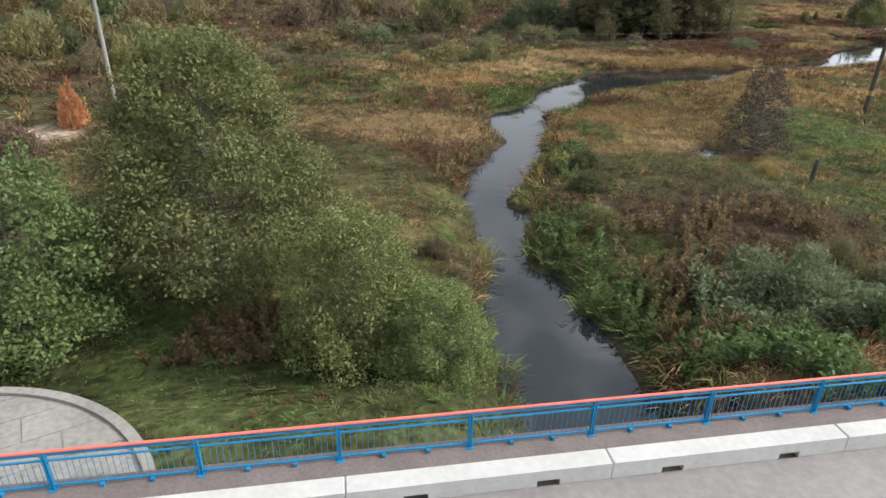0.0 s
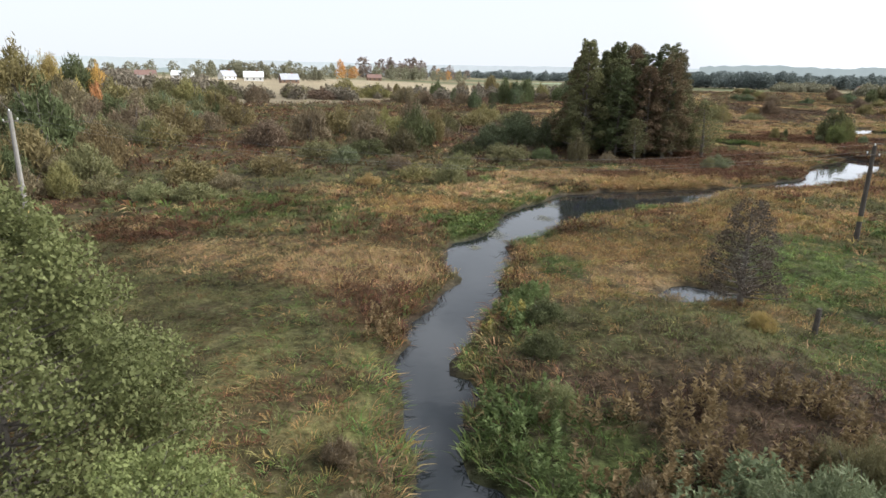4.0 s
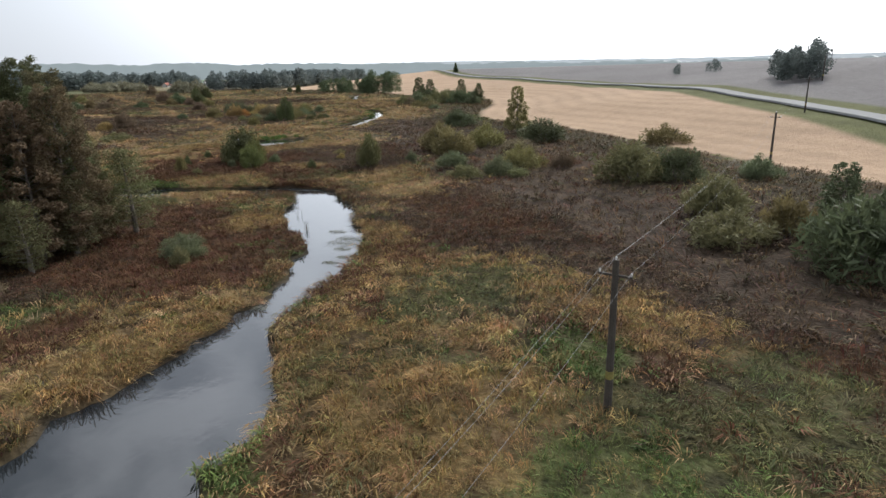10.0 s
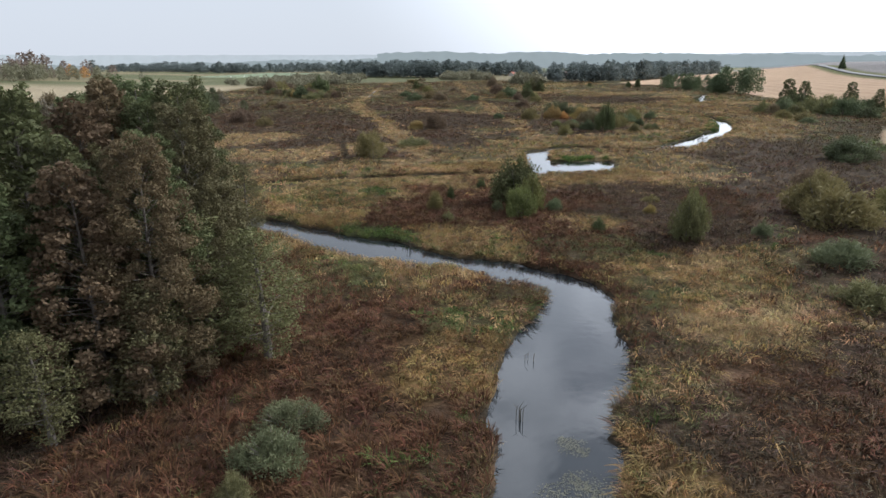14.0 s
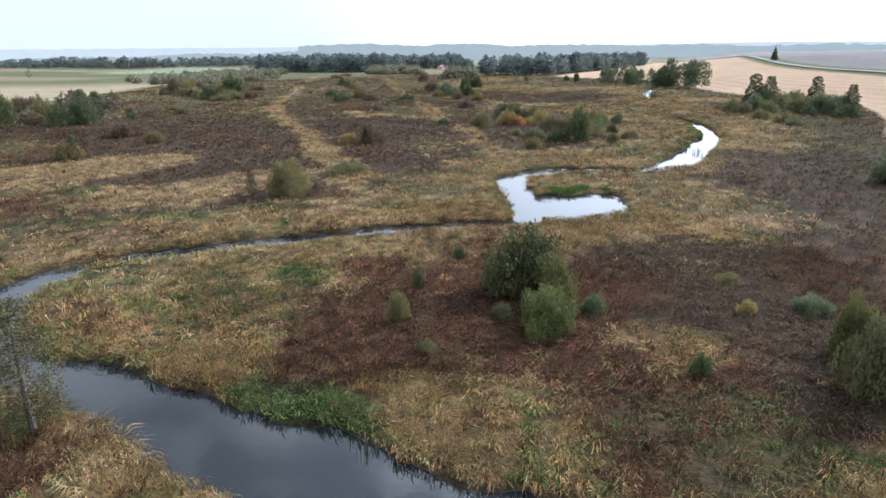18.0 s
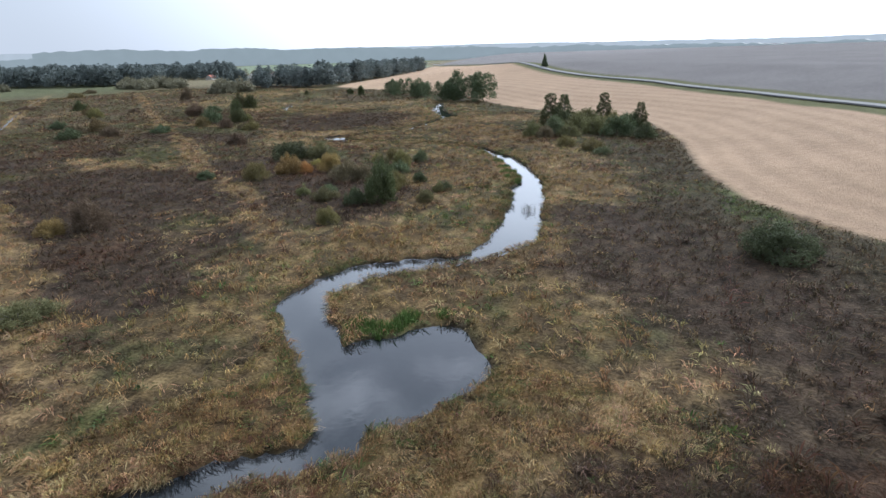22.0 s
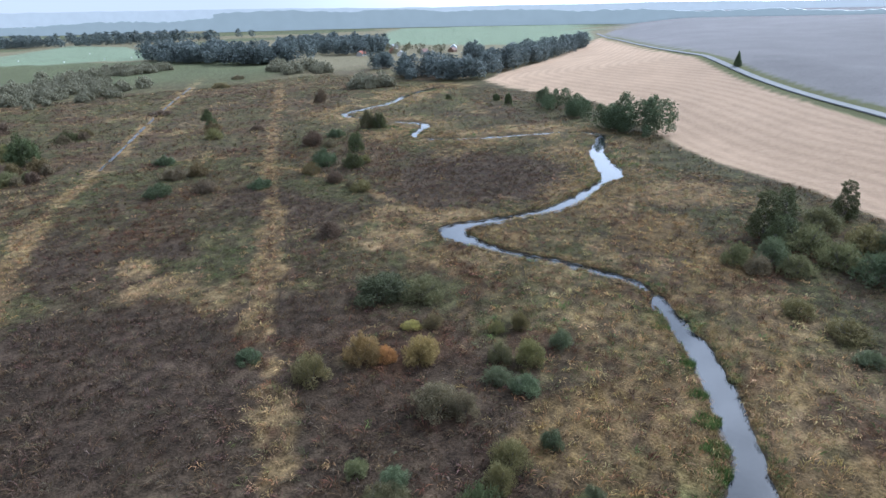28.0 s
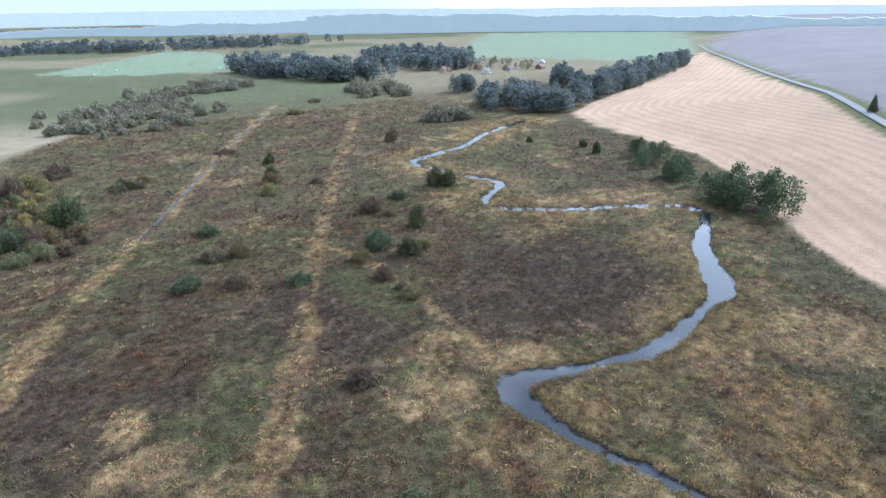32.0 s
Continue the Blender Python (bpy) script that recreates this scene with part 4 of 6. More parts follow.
# round the grove and on the slope behind
for spot in [
    (41.0, 176.0, 8.4, 5.6, "dark"), (44.7, 150.8, 5.1, 3.7, "olive"), (31.4, 153.0, 4.5, 1.8, "willow"), (42.7, 222.6, 10.5, 4.8, "olive"),
    (60.2, 138.2, 4.1, 1.6, "willow_grey"), (105.7, 172.3, 7.7, 6.3, "alder"), (70.9, 333.5, 8.1, 6.5, "dark"), (92.9, 368.9, 10.4, 9.6, "alder"),
    (107.6, 393.9, 10.1, 8.7, "olive"), (50.0, 308.6, 7.8, 5.3, "brown"), (-39.7, 209.3, 11.3, 6.2, "brown"), (-49.8, 220.6, 10.8, 8.4, "olive"),
    (-45.9, 187.4, 11.2, 7.8, "brown"), (-49.8, 175.2, 9.3, 7.4, "alder_olive"), (-55.1, 278.7, 11.3, 7.3, "willow"),
]:
    bush(*spot)
# scrub between the grove and the slope; some dark leaves stand for shade
for spot in [
    (11.5, 158.0, 8.0, 4.8, "brown"), (14.0, 167.0, 7.6, 6.2, "olive"), (22.5, 166.0, 5.4, 5.6, "olive"), (16.5, 154.0, 5.6, 4.4, "alder_olive"),
    (28.1, 187.0, 5.6, 4.2, "alder_olive"), (30.8, 143.0, 6.8, 2.6, "willow"), (22.8, 137.3, 4.2, 2.2, "willow"), (19.7, 123.6, 4.2, 2.3, "willow"),
    (37.5, 205.0, 9.0, 4.0, "olive"), (47.5, 213.0, 7.0, 3.2, "willow"), (37.0, 164.0, 7.2, 4.8, "dark"), (42.0, 160.0, 7.0, 6.2, "dark"),
    (33.5, 168.0, 6.5, 3.4, "dark"), (41.0, 142.4, 3.8, 4.2, "alder_olive"), (36.2, 143.5, 4.4, 2.2, "alder"), (33.9, 136.0, 3.2, 1.3, "olive"),
    (45.0, 141.0, 3.2, 1.7, "brown"), (14.7, 135.0, 4.2, 1.8, "brown"), (16.3, 127.0, 4.6, 2.0, "olive"), (24.7, 229.0, 8.0, 5.0, "brown"),
    (8.0, 141.0, 4.8, 2.6, "willow_grey"), (26.5, 152.0, 6.0, 2.2, "alder"), (31.0, 158.0, 6.0, 3.0, "dark"), (25.0, 175.0, 7.0, 3.2, "brown"),
]:
    bush(*spot)
# below the field
for spot in [
    (109.4, 105.3, 10.9, 5.8, "willow"), (110.2, 99.5, 7.6, 4.7, "dark"), (153.8, 105.3, 10.1, 4, "olive"), (89.6, 93.8, 8.4, 4.4, "willow"),
    (79.8, 92.6, 8.9, 3.3, "willow"), (84.3, 87.9, 6.1, 4, "olive"), (73.9, 82.8, 11.6, 6.3, "dark"), (115.2, 89.4, 6.3, 3.3, "willow_grey"),
    (152.1, 130.3, 12.6, 4.8, "dark"),
    (139.2, 138.5, 8.7, 5.1, "olive"), (127.7, 141.2, 10.4, 5, "olive"), (144.4, 152.1, 6.4, 3.8, "brown"), (114.7, 123.1, 8.4, 4.1, "olive"),
    (112.1, 133.8, 6.4, 2.6, "willow_grey"), (107.3, 124.5, 5.5, 3.1, "willow_grey"), (103.3, 128.2, 5.6, 2.2, "willow"), (131.8, 129.6, 7.9, 2.7, "brown"),
    (106.5, 121.2, 4.4, 1.6, "willow"), (116.3, 117.1, 4.7, 2.6, "brown"), (58.5, 135.7, 3.9, 2.2, "willow_grey"), (56.1, 133.6, 2, 1.8, "willow"),
]:
    bush(*spot, fine=False)
# young birches and shrubs in the brown meadow
for spot in [
    (100.2, 165.3, 4.2, 4.2, "birch"), (103.8, 167.4, 3.9, 4.8, "birch"), (106.2, 165.4, 2.3, 1.6, "willow_grey"), (100.2, 169.5, 1.9, 1.4, "willow_grey"),
    (107.6, 182.3, 1.5, 1.5, "alder"), (99.6, 178.8, 1.2, 2.0, "alder"), (94.1, 174.7, 2.1, 2.7, "olive"), (92.3, 169.0, 1.6, 1.3, "willow"),
    (114.8, 157.3, 1.8, 1.2, "yellow"), (118.6, 153.9, 3.6, 1.5, "willow_grey"), (120.1, 161.2, 2.8, 1.2, "olive"), (108.0, 147.5, 4.4, 5.4, "alder_olive"),
    (111.9, 149.6, 3.3, 4.9, "birch"), (115.1, 143.3, 2.5, 2.0, "willow_grey"), (103.0, 155.0, 1.7, 1.7, "alder"), (104.4, 173.1, 1.9, 4.2, "brown"),
]:
    bush(*spot, fine=True)
# middle meadow
for spot in [
    (179.5, 162, 9.8, 4.6, "dark"), (131.3, 145.1, 8.5, 5.1, "olive"),
    (110.5, 222.1, 7.2, 5.5, "olive"), (125.3, 230.5, 7.5, 2.4, "willow"), (185.1, 226.3, 6.6, 7.8, "alder"),
]:
    bush(*spot, fine=True)
# copse at the field
for spot in [
    (276.4, 232.7, 6.1, 4.9, "willow"), (280.3, 227.3, 8.0, 5.7, "willow_grey"), (293.5, 224.0, 12.0, 6.4, "willow"), (287.7, 216.0, 10.0, 5.7, "willow"),
    (284.6, 208.2, 11.2, 6.8, "dark"), (281.4, 199.9, 8.3, 4.5, "dark"), (309.1, 225.3, 11.3, 5.5, "willow"), (302.2, 214.3, 10.4, 5.9, "olive"),
    (302.9, 209.1, 8.8, 5.8, "dark"), (296.7, 229.7, 8.4, 6.7, "dark"), (278.8, 221.7, 8.3, 4.3, "willow"), (259.7, 216.4, 6.7, 2.8, "olive"),
    (256.8, 207.9, 8.0, 3.4, "olive"), (250.0, 203.5, 5.2, 2.2, "willow_grey"), (274.5, 227.6, 6.0, 4.0, "brown"),
]:
    bush(*spot)
# autumn bushes in the lower meadow
for spot in [
    (191.4, 263.3, 6.6, 4.1, "olive"), (200.2, 262.3, 6.8, 5.0, "yellow"), (202.5, 259.2, 3.8, 2.7, "orange"), (206.1, 255.1, 6.5, 4.5, "yellow"),
    (212.8, 263.9, 3.8, 1.7, "yellow"), (215.8, 261.6, 4.5, 2.0, "olive"), (217.0, 276.8, 11.8, 4.9, "dark"), (222.6, 270.7, 9.7, 4.1, "willow"),
    (198.2, 244.1, 7.9, 4.2, "brown"), (200.1, 240.9, 4.8, 3.4, "brown"), (214.1, 245.9, 4.5, 3.6, "willow"), (216.9, 242.3, 5.4, 3.9, "olive"),
    (209.6, 242.9, 5.1, 2.2, "willow_grey"), (210.3, 238.1, 5.0, 3.1, "willow_grey"), (224.1, 241.1, 4.3, 2.9, "willow_grey"), (224.6, 249.6, 3.5, 3.3, "olive"),
    (221.0, 251.9, 2.9, 2.4, "olive"),
]:
    bush(*spot, fine=True)
# low bushes round them
for spot in [
    (183.2, 242.9, 3.6, 1.7, "willow"), (184.8, 238.1, 4.2, 2.3, "willow_grey"), (181.2, 236.6, 3.4, 2.4, "willow"), (192.5, 229.0, 4.2, 3.3, "olive"),
    (202.6, 228.4, 3.4, 2.3, "dark"), (188.1, 275.3, 4.7, 2.0, "dark"), (196.1, 220.3, 2.7, 1.8, "willow"), (169.6, 225.7, 4.3, 2.7, "olive"),
    (181.4, 229.5, 4.4, 3.1, "dark"), (150.6, 258.7, 7.2, 4.9, "brown"), (146.2, 261.7, 5.2, 2.8, "yellow"), (182.4, 237.1, 5.9, 2.5, "willow"),
    (196.5, 230.4, 5.8, 3.2, "olive"), (188.1, 218.6, 3.6, 2.4, "willow"), (198.2, 219.8, 3.0, 2.0, "willow_grey"),
]:
    bush(*spot, fine=True)
# along the diagonal and between the ditch and the straw strip
for spot in [
    (275.4, 372.7, 10.4, 6.5, "dark"), (279.6, 362.1, 8.4, 5.9, "alder"), (296.0, 380.2, 6.6, 8.3, "alder"), (286.3, 363.8, 5.2, 3.3, "olive"),
    (293.6, 404.2, 10.2, 6.0, "brown"), (295.8, 396.3, 7.0, 3.5, "brown"), (310.4, 411.9, 8.8, 3.7, "dark"), (265.4, 366.6, 7.0, 4.3, "olive"),
    (264.1, 352.2, 7.1, 4.4, "brown"), (262.7, 337.6, 7.5, 3.4, "olive"), (263.4, 343.0, 4.5, 2.8, "brown"), (232.0, 397.5, 9.8, 4.1, "brown"),
    (239.5, 394.5, 7.1, 5.1, "olive"), (231.3, 374.0, 9.5, 4.3, "brown"), (219.4, 379.4, 9.6, 4.0, "dark"), (238.9, 419.6, 8.9, 3.7, "dark"),
    (286.8, 476.6, 6.5, 5.8, "alder"), (274.3, 450.2, 8.2, 5.3, "olive"),
]:
    bush(*spot)
# west of the ditch and beyond
for spot in [
    (205.0, 461.6, 13.6, 12.1, "alder"), (200.8, 468.2, 11.6, 6.9, "olive"), (192.1, 445.9, 8.5, 6.8, "brown"), (185.9, 445.2, 9.6, 7.7, "dark"),
    (197.6, 445.7, 6.9, 5.0, "olive"), (205.2, 446.8, 8.2, 5.2, "olive"), (192.6, 432.6, 10.1, 4.2, "willow"), (185.7, 430.0, 10.0, 4.2, "willow"),
    (228.5, 495.9, 6.6, 3.9, "brown"), (237.2, 495.7, 5.8, 4.1, "brown"), (244.1, 364.2, 7.8, 3.3, "dark"), (231.6, 312.4, 7.3, 3.6, "brown"),
    (333.4, 418.0, 8.2, 9.1, "alder_olive"), (336.3, 413.1, 8.2, 7.8, "alder"), (201.2, 519.6, 13.9, 8.2, "olive"), (212.4, 539.5, 14.8, 7.2, "brown"),
    (193.7, 514.3, 10.9, 8.7, "brown"),
]:
    bush(*spot)


def tree_meshes(seed, height, crown_r, crown_from, count, leaf, slim=0.75, tops=9, trunk_r=0.16, clump=0.37, cone=0.0):
    """Trunk with limbs, and the leaves, of one tree."""
    rng = np.random.default_rng(seed)
    bm = bmesh.new()
    bend = rng.uniform(-0.3, 0.3, 2)
    axis_at = lambda t: (bend[0] * t * t, bend[1] * t * t, height * t)
    tube(bm, [axis_at(t) for t in np.linspace(-0.01, 0.95, 8)], [trunk_r * (1.15 - t) for t in np.linspace(0, 1, 8)], 8)
    lobes = []
    for i in range(tops * 4):
        t = crown_from + (0.98 - crown_from) * (i + rng.uniform(0, 1)) / (tops * 4)
        u = (t - crown_from) / (1 - crown_from)
        reach = crown_r * (np.sin(np.pi * min(1, 0.25 + 0.75 * u))**slim) * rng.uniform(0.5, 1.0)
        if cone:
            reach = crown_r * (1.08 - u)**cone * rng.uniform(0.5, 1.0)
        a = i * 2.4 + rng.uniform(-0.4, 0.4)
        base, end = Vector(axis_at(t * 0.93)), Vector(axis_at(t)) + Vector((reach * math.cos(a), reach * math.sin(a), 0.25 * reach))
        tube(bm, [base, base.lerp(end, 0.55) + Vector((0, 0, -0.06 * reach)), end], [trunk_r * 0.35 * (1.1 - t), trunk_r * 0.2 * (1.1 - t) + 0.004, 0.006], 4)
        s = crown_r * clump * rng.uniform(0.75, 1.25) * (1 - 0.5 * u if cone else 1)
        lobes.append((end.x * 0.85, end.y * 0.85, end.z, s, s * rng.uniform(0.6, 0.95)))
    v, f = leaf_cloud(rng, lobes, count, leaf)
    me = bpy.data.meshes.new("trunk")
    bm.to_mesh(me)
    bm.free()
    me.materials.append(M_BARK)
    return me, mesh_from("leaves", v, f, None)


TREES = {"alder_a": tree_meshes(1, 16, 3.9, 0.08, 19000, 0.12, tops=30, clump=0.19, cone=0.75), "alder_b": tree_meshes(2, 15, 4.1, 0.06, 19000, 0.12, tops=30, clump=0.19, cone=0.65), "alder_c": tree_meshes(3, 12, 3.8, 0.06, 8500, 0.16, 0.5, tops=24, clump=0.22, cone=0.45),
         "round": tree_meshes(4, 9, 5.3, 0.04, 78000, 0.062, 0.4, 40, clump=0.20, cone=0.6), "alder_near": tree_meshes(11, 15, 4.3, 0.06, 52000, 0.08, tops=40, clump=0.19, cone=0.45), "slim": tree_meshes(5, 8, 1.7, 0.12, 9000, 0.06), "poplar": tree_meshes(6, 12, 2.4, 0.05, 4000, 0.17),
         "bare": tree_meshes(7, 6, 2.5, 0.1, 9500, 0.055, 0.6, 24, clump=0.2, cone=0.55), "thicket": tree_meshes(21, 6, 3.9, 0.02, 34000, 0.066, 0.35, 34, trunk_r=0.09, clump=0.22, cone=0.38), "thicket_low": tree_meshes(22, 5, 3.0, 0.02, 30000, 0.05, 0.35, 30, trunk_r=0.07, clump=0.24, cone=0.5), "far_a": tree_meshes(8, 12, 5.0, 0.1, 1500, 0.4, 0.6), "far_b": tree_meshes(9, 13, 4.2, 0.08, 1500, 0.4, 0.7)}


scrub_crown = bush_mesh(95, 420, 0.1, 1.0, 0.1, 1.1, 0.7)
scrub_crown.transform(Matrix.Scale(12.5, 4))
TREES["scrub"] = (None, scrub_crown)


def tree(kind, x, y, height, key, name="alder_tree", label="tall alder tree with browning autumn leaves", turn=0.0, wide=1.0):
    trunk, crown = TREES[kind]
    h0 = max(v.co.z for v in trunk.vertices)
    s = height / h0
    root = new(name)
    root.matrix_world = pose(x, y, place_z(x, y) - 0.1, 0, 0, turn) @ Matrix.Diagonal((s * wide, s * wide, s, 1))
    part("trunk", trunk, None, root)
    part("crown", leafed(crown, key), None, root)
    return tagged(root, label, "tree")


rng = np.random.default_rng(8)
GROVE = [(44.5, 150), (49, 148), (53, 150), (46, 156), (51, 155), (56, 155), (47.5, 162), (52, 161), (57, 161), (61, 163), (50, 168), (55, 168), (60, 169), (53, 146.5), (57, 149), (60, 153), (61, 158), (62, 168), (56, 146.5), (59, 159.2), (58, 174), (52, 175), (49, 152), (54.5, 158)]
for i, (x, y) in enumerate(GROVE):
    loose = x > 58.5 or (x > 55 and y < 156)
    tree("alder_near" if loose else ("alder_a", "alder_b")[i % 2], x, y, 17.2 - 1.3 * (i * 7 % 4), ("alder_olive", "alder", "alder", "alder_brown", "alder")[i % 5], turn=i * 50, wide=1.0 if loose else 1.2, label="tall alder in a dense grove with dark browning leaves")
for x, y, h in ((58, 148, 9.5), (62, 146, 8.5), (55, 145, 7), (63.5, 161, 7), (50, 143.5, 6)):
    tree("slim", x, y, h, "alder_olive", label="slender young alder at the grove's edge", turn=x * 31, wide=1.5)
tree("alder_near", 60.0, 150.0, 11.0, "alder_olive", label="low leafy alder at the grove's edge", turn=25, wide=1.0)
tree("slim", 70.5, 176.3, 7.6, "alder_olive", label="slender young alder standing at the river", turn=12, wide=1.2)
tree("slim", 108.2, 217.1, 4.6, "olive", name="birch_tree", label="slender half-bare birch sapling in the straw meadow", turn=40, wide=1.3)
tree("slim", 105.5, 224.3, 3.6, "bare", name="birch_tree", label="thin leafless birch sapling in the straw meadow", turn=80)
tree("round", 1.2, 71.5, 8.8, "alder_light", name="alder_tree", label="broad leafy alder beside the bridge causeway", turn=40)
tree("bare", 29.5, 84.5, 5.6, "bare", name="bare_tree", label="dark almost leafless tree by a pool", turn=10)
tree("alder_c", 166, 141, 11.0, "olive", name="poplar_tree", label="upright yellowing tree at the field's edge", turn=10, wide=1.0)
tree("thicket", -3.8, 68.2, 6.0, "sallow", name="sallow_bush", label="bright green leafy sallow bush beside the causeway", turn=30)
tree("thicket", -8.8, 70.5, 5.2, "willow", name="sallow_bush", label="yellowing leafy sallow bush beside the causeway", turn=140)
tree("thicket_low", 6.2, 67.0, 4.9, "birch", name="birch_bush", label="light green leafy birch bush on the river bank", turn=70)
tree("thicket_low", 8.6, 65.5, 2.9, "birch", name="willow_bush", label="low green willow bush at the water", turn=200, wide=1.2)
bush(21.5, 67.8, 5.4, 2.6, "willow_grey", close=True)
bush(26.0, 67.2, 5.0, 2.7, "willow_grey", close=True)
bush(23.8, 69.6, 3.4, 2.2, "willow", close=True)
for x, y, w_, h, key in ((17.6, 66.4, 2.2, 1.3, "alder"), (19.2, 65.0, 2.4, 1.3, "alder"), (23.4, 65.2, 2.8, 1.5, "alder"), (17.8, 70.0, 1.8, 1.2, "brown"), (29.5, 70.5, 4, 2.0, "willow_grey"), (16.7, 75.0, 1.8, 1.1, "willow"),
                         (17.4, 79, 1.9, 1.1, "alder"), (18.6, 82.4, 2.2, 1.2, "alder"), (9.7, 70.5, 1.4, 1.3, "brown"), (9.4, 73.5, 1.2, 1.0, "brown")):
    bush(x, y, w_, h, key, True)
for x, y, h in ((80.5, 84.5, 7.2), (75.5, 81.0, 8.0), (294, 233, 11.5), (303.5, 231.5, 10.5), (321, 222.5, 10), (304, 206, 8.5), (289, 229, 8)):
    tree("alder_c", x, y, h, "alder" if x > 200 else "dark", name="bushy_tree", label="dark green bushy tree below the stubble field", turn=x * 13, wide=1.15)
for x, y, h in ((73, 311, 9), (76, 316, 8), (86, 344, 7), (117, 377, 10), (122, 380, 9), (95, 285, 5), (120, 334, 6), (50, 327, 6), (56, 275, 6)):
    tree("poplar", x, y, h, "dark", name="young_tree", label="dark green young tree standing in tan meadow", turn=x * 17, wide=1.3)


def weed_stand(name, label, key, x, y, high, seed, leaves=36, leaf=0.066):
    """Leafy upright weeds, joined: one slender leafy shoot at each place."""
    rng = np.random.default_rng(seed)
    s_ = bank(x, y)
    k = s_ > 0.15
    x, y, s_, high = x[k], y[k], s_[k], high[k]
    z = land(x, y, s_)
    n = len(x)
    t = rng.uniform(0.12, 1.0, (n, leaves))
    lean = rng.uniform(-0.18, 0.18, (n, 2, 1))
    wide = 0.24 * (1.15 - t) * high[:, None]**0.5
    ang = rng.uniform(0, 2 * np.pi, (n, leaves))
    r = wide * rng.uniform(0.2, 1.0, (n, leaves))
    p = np.stack([x[:, None] + r * np.cos(ang) + lean[:, 0] * t, y[:, None] + r * np.sin(ang) + lean[:, 1] * t, z[:, None] + t * high[:, None]], -1).reshape(-1, 3)
    a = np.stack([np.cos(ang), np.sin(ang), rng.uniform(0.1, 1.2, (n, leaves))], -1).reshape(-1, 3)
    a /= np.linalg.norm(a, axis=1)[:, None]
    b_ = np.cross(a, rng.normal(size=a.shape))
    b_ /= np.linalg.norm(b_, axis=1)[:, None]
    size = leaf * rng.uniform(0.7, 1.5, (len(p), 1))
    v = np.stack([p - a * size * 1.5, p + b_ * size * 0.5, p + a * size * 1.5, p - b_ * size * 0.5], 1).reshape(-1, 3)
    return tagged(new(name, mesh_from(name, v, np.arange(len(v)).reshape(-1, 4), LEAF[key])), label, "weeds", kind="stuff")


for name, label, key, count, x0, x1, y0, y1, h, seed in (
        ("nettle_stand", "green nettles and leafy weeds on the river bank", "weed_green", 900, 15.5, 32, 61.8, 68.5, 0.9, 1), ("willowherb_stand", "tall grey-green willowherb beside the river", "willow_grey", 700, 18, 33, 65.5, 71, 1.6, 2),
        ("dock_stand", "rust-brown dry dock and thistle stems", "weed_brown", 420, 16, 30, 64.5, 75, 1.1, 3), ("goldenrod_stand", "yellow-green weeds at the river bank", "weed_yellow", 220, 15, 22, 66, 84, 0.9, 4),
        ("bank_weeds", "leafy green weeds along the far bank", "weed_green", 520, 14, 22, 67, 88, 0.8, 5), ("dead_nettle_stand", "dry brown weeds under the alder", "weed_brown", 150, -3.5, 5.5, 66.6, 69.2, 0.7, 3), ("sorrel_stand", "brown dry stems along the near bank", "weed_brown", 420, 4, 12.5, 65.5, 86, 0.9, 6)):
    rng = np.random.default_rng(seed + 90)
    x, y = rng.uniform(x0, x1, count * 2), rng.uniform(y0, y1, count * 2)
    k = vnoise(x, y, 2.6, seed + 40) > 0.5
    if seed >= 4:
        k = k & (bank(x, y) < (2.4 if seed < 6 else 1.7))
    weed_stand(name, label, key, x[k], y[k], h * (0.6 + 0.7 * vnoise(x[k], y[k], 1.6, seed)), seed)


# ---------------------------------------------------------------- woods, village and the far ridge
def woods(name, label, spots, key, kinds=("far_a", "far_b"), thin=5, grow=1.75, wide=1.0):
    """Trees of a far wood, joined: spots of x, y, height."""
    vs, fs, n = [], [], 0
    for i, (x, y, h) in enumerate(spots):
        me = TREES[kinds[i % len(kinds)]][1]
        co = np.empty(len(me.vertices) * 3, np.float32)
        me.vertices.foreach_get("co", co)
        co = co.reshape(-1, 4, 3)[(i * 7) % thin::thin].reshape(-1, 3)
        quad = co.reshape(-1, 4, 3)
        mid = quad.mean(1, keepdims=True)
        co = (mid + (quad - mid) * grow).reshape(-1, 3)
        co = co * np.array((wide, wide, 1.0), np.float32)
        c, s, k = math.cos(i * 1.3), math.sin(i * 1.3), h / 12.5
        z = place_z(x, y) if abs(x) < 2000 else 0
        co = np.stack([(co[:, 0] * c - co[:, 1] * s) * k + x, (co[:, 0] * s + co[:, 1] * c) * k + y, co[:, 2] * k + z], -1)
        vs.append(co), fs.append(np.arange(len(co)).reshape(-1, 4) + n)
        n += len(co)
    ob = new(name, mesh_from(name, np.vstack(vs), np.vstack(fs), LEAF[key]))
    return tagged(ob, label, "woods", kind="stuff")


def strewn(seed, count, cx, cy, rx, ry, ang, h0, h1):
    rng = np.random.default_rng(seed)
    a, r = rng.uniform(0, 2 * np.pi, count), rng.uniform(0, 1, count)**0.5 * (1 + 0.5 * (rng.uniform(0, 1, count) < 0.22) * rng.uniform(0, 1, count))
    h0 = h0 * 0.7
    u, v, c, s = rx * r * np.cos(a), ry * r * np.sin(a), math.cos(radians(ang)), math.sin(radians(ang))
    return [(cx + p * c - q * s, cy + p * s + q * c, h) for p, q, h in zip(u, v, rng.uniform(h0, h1, count))]


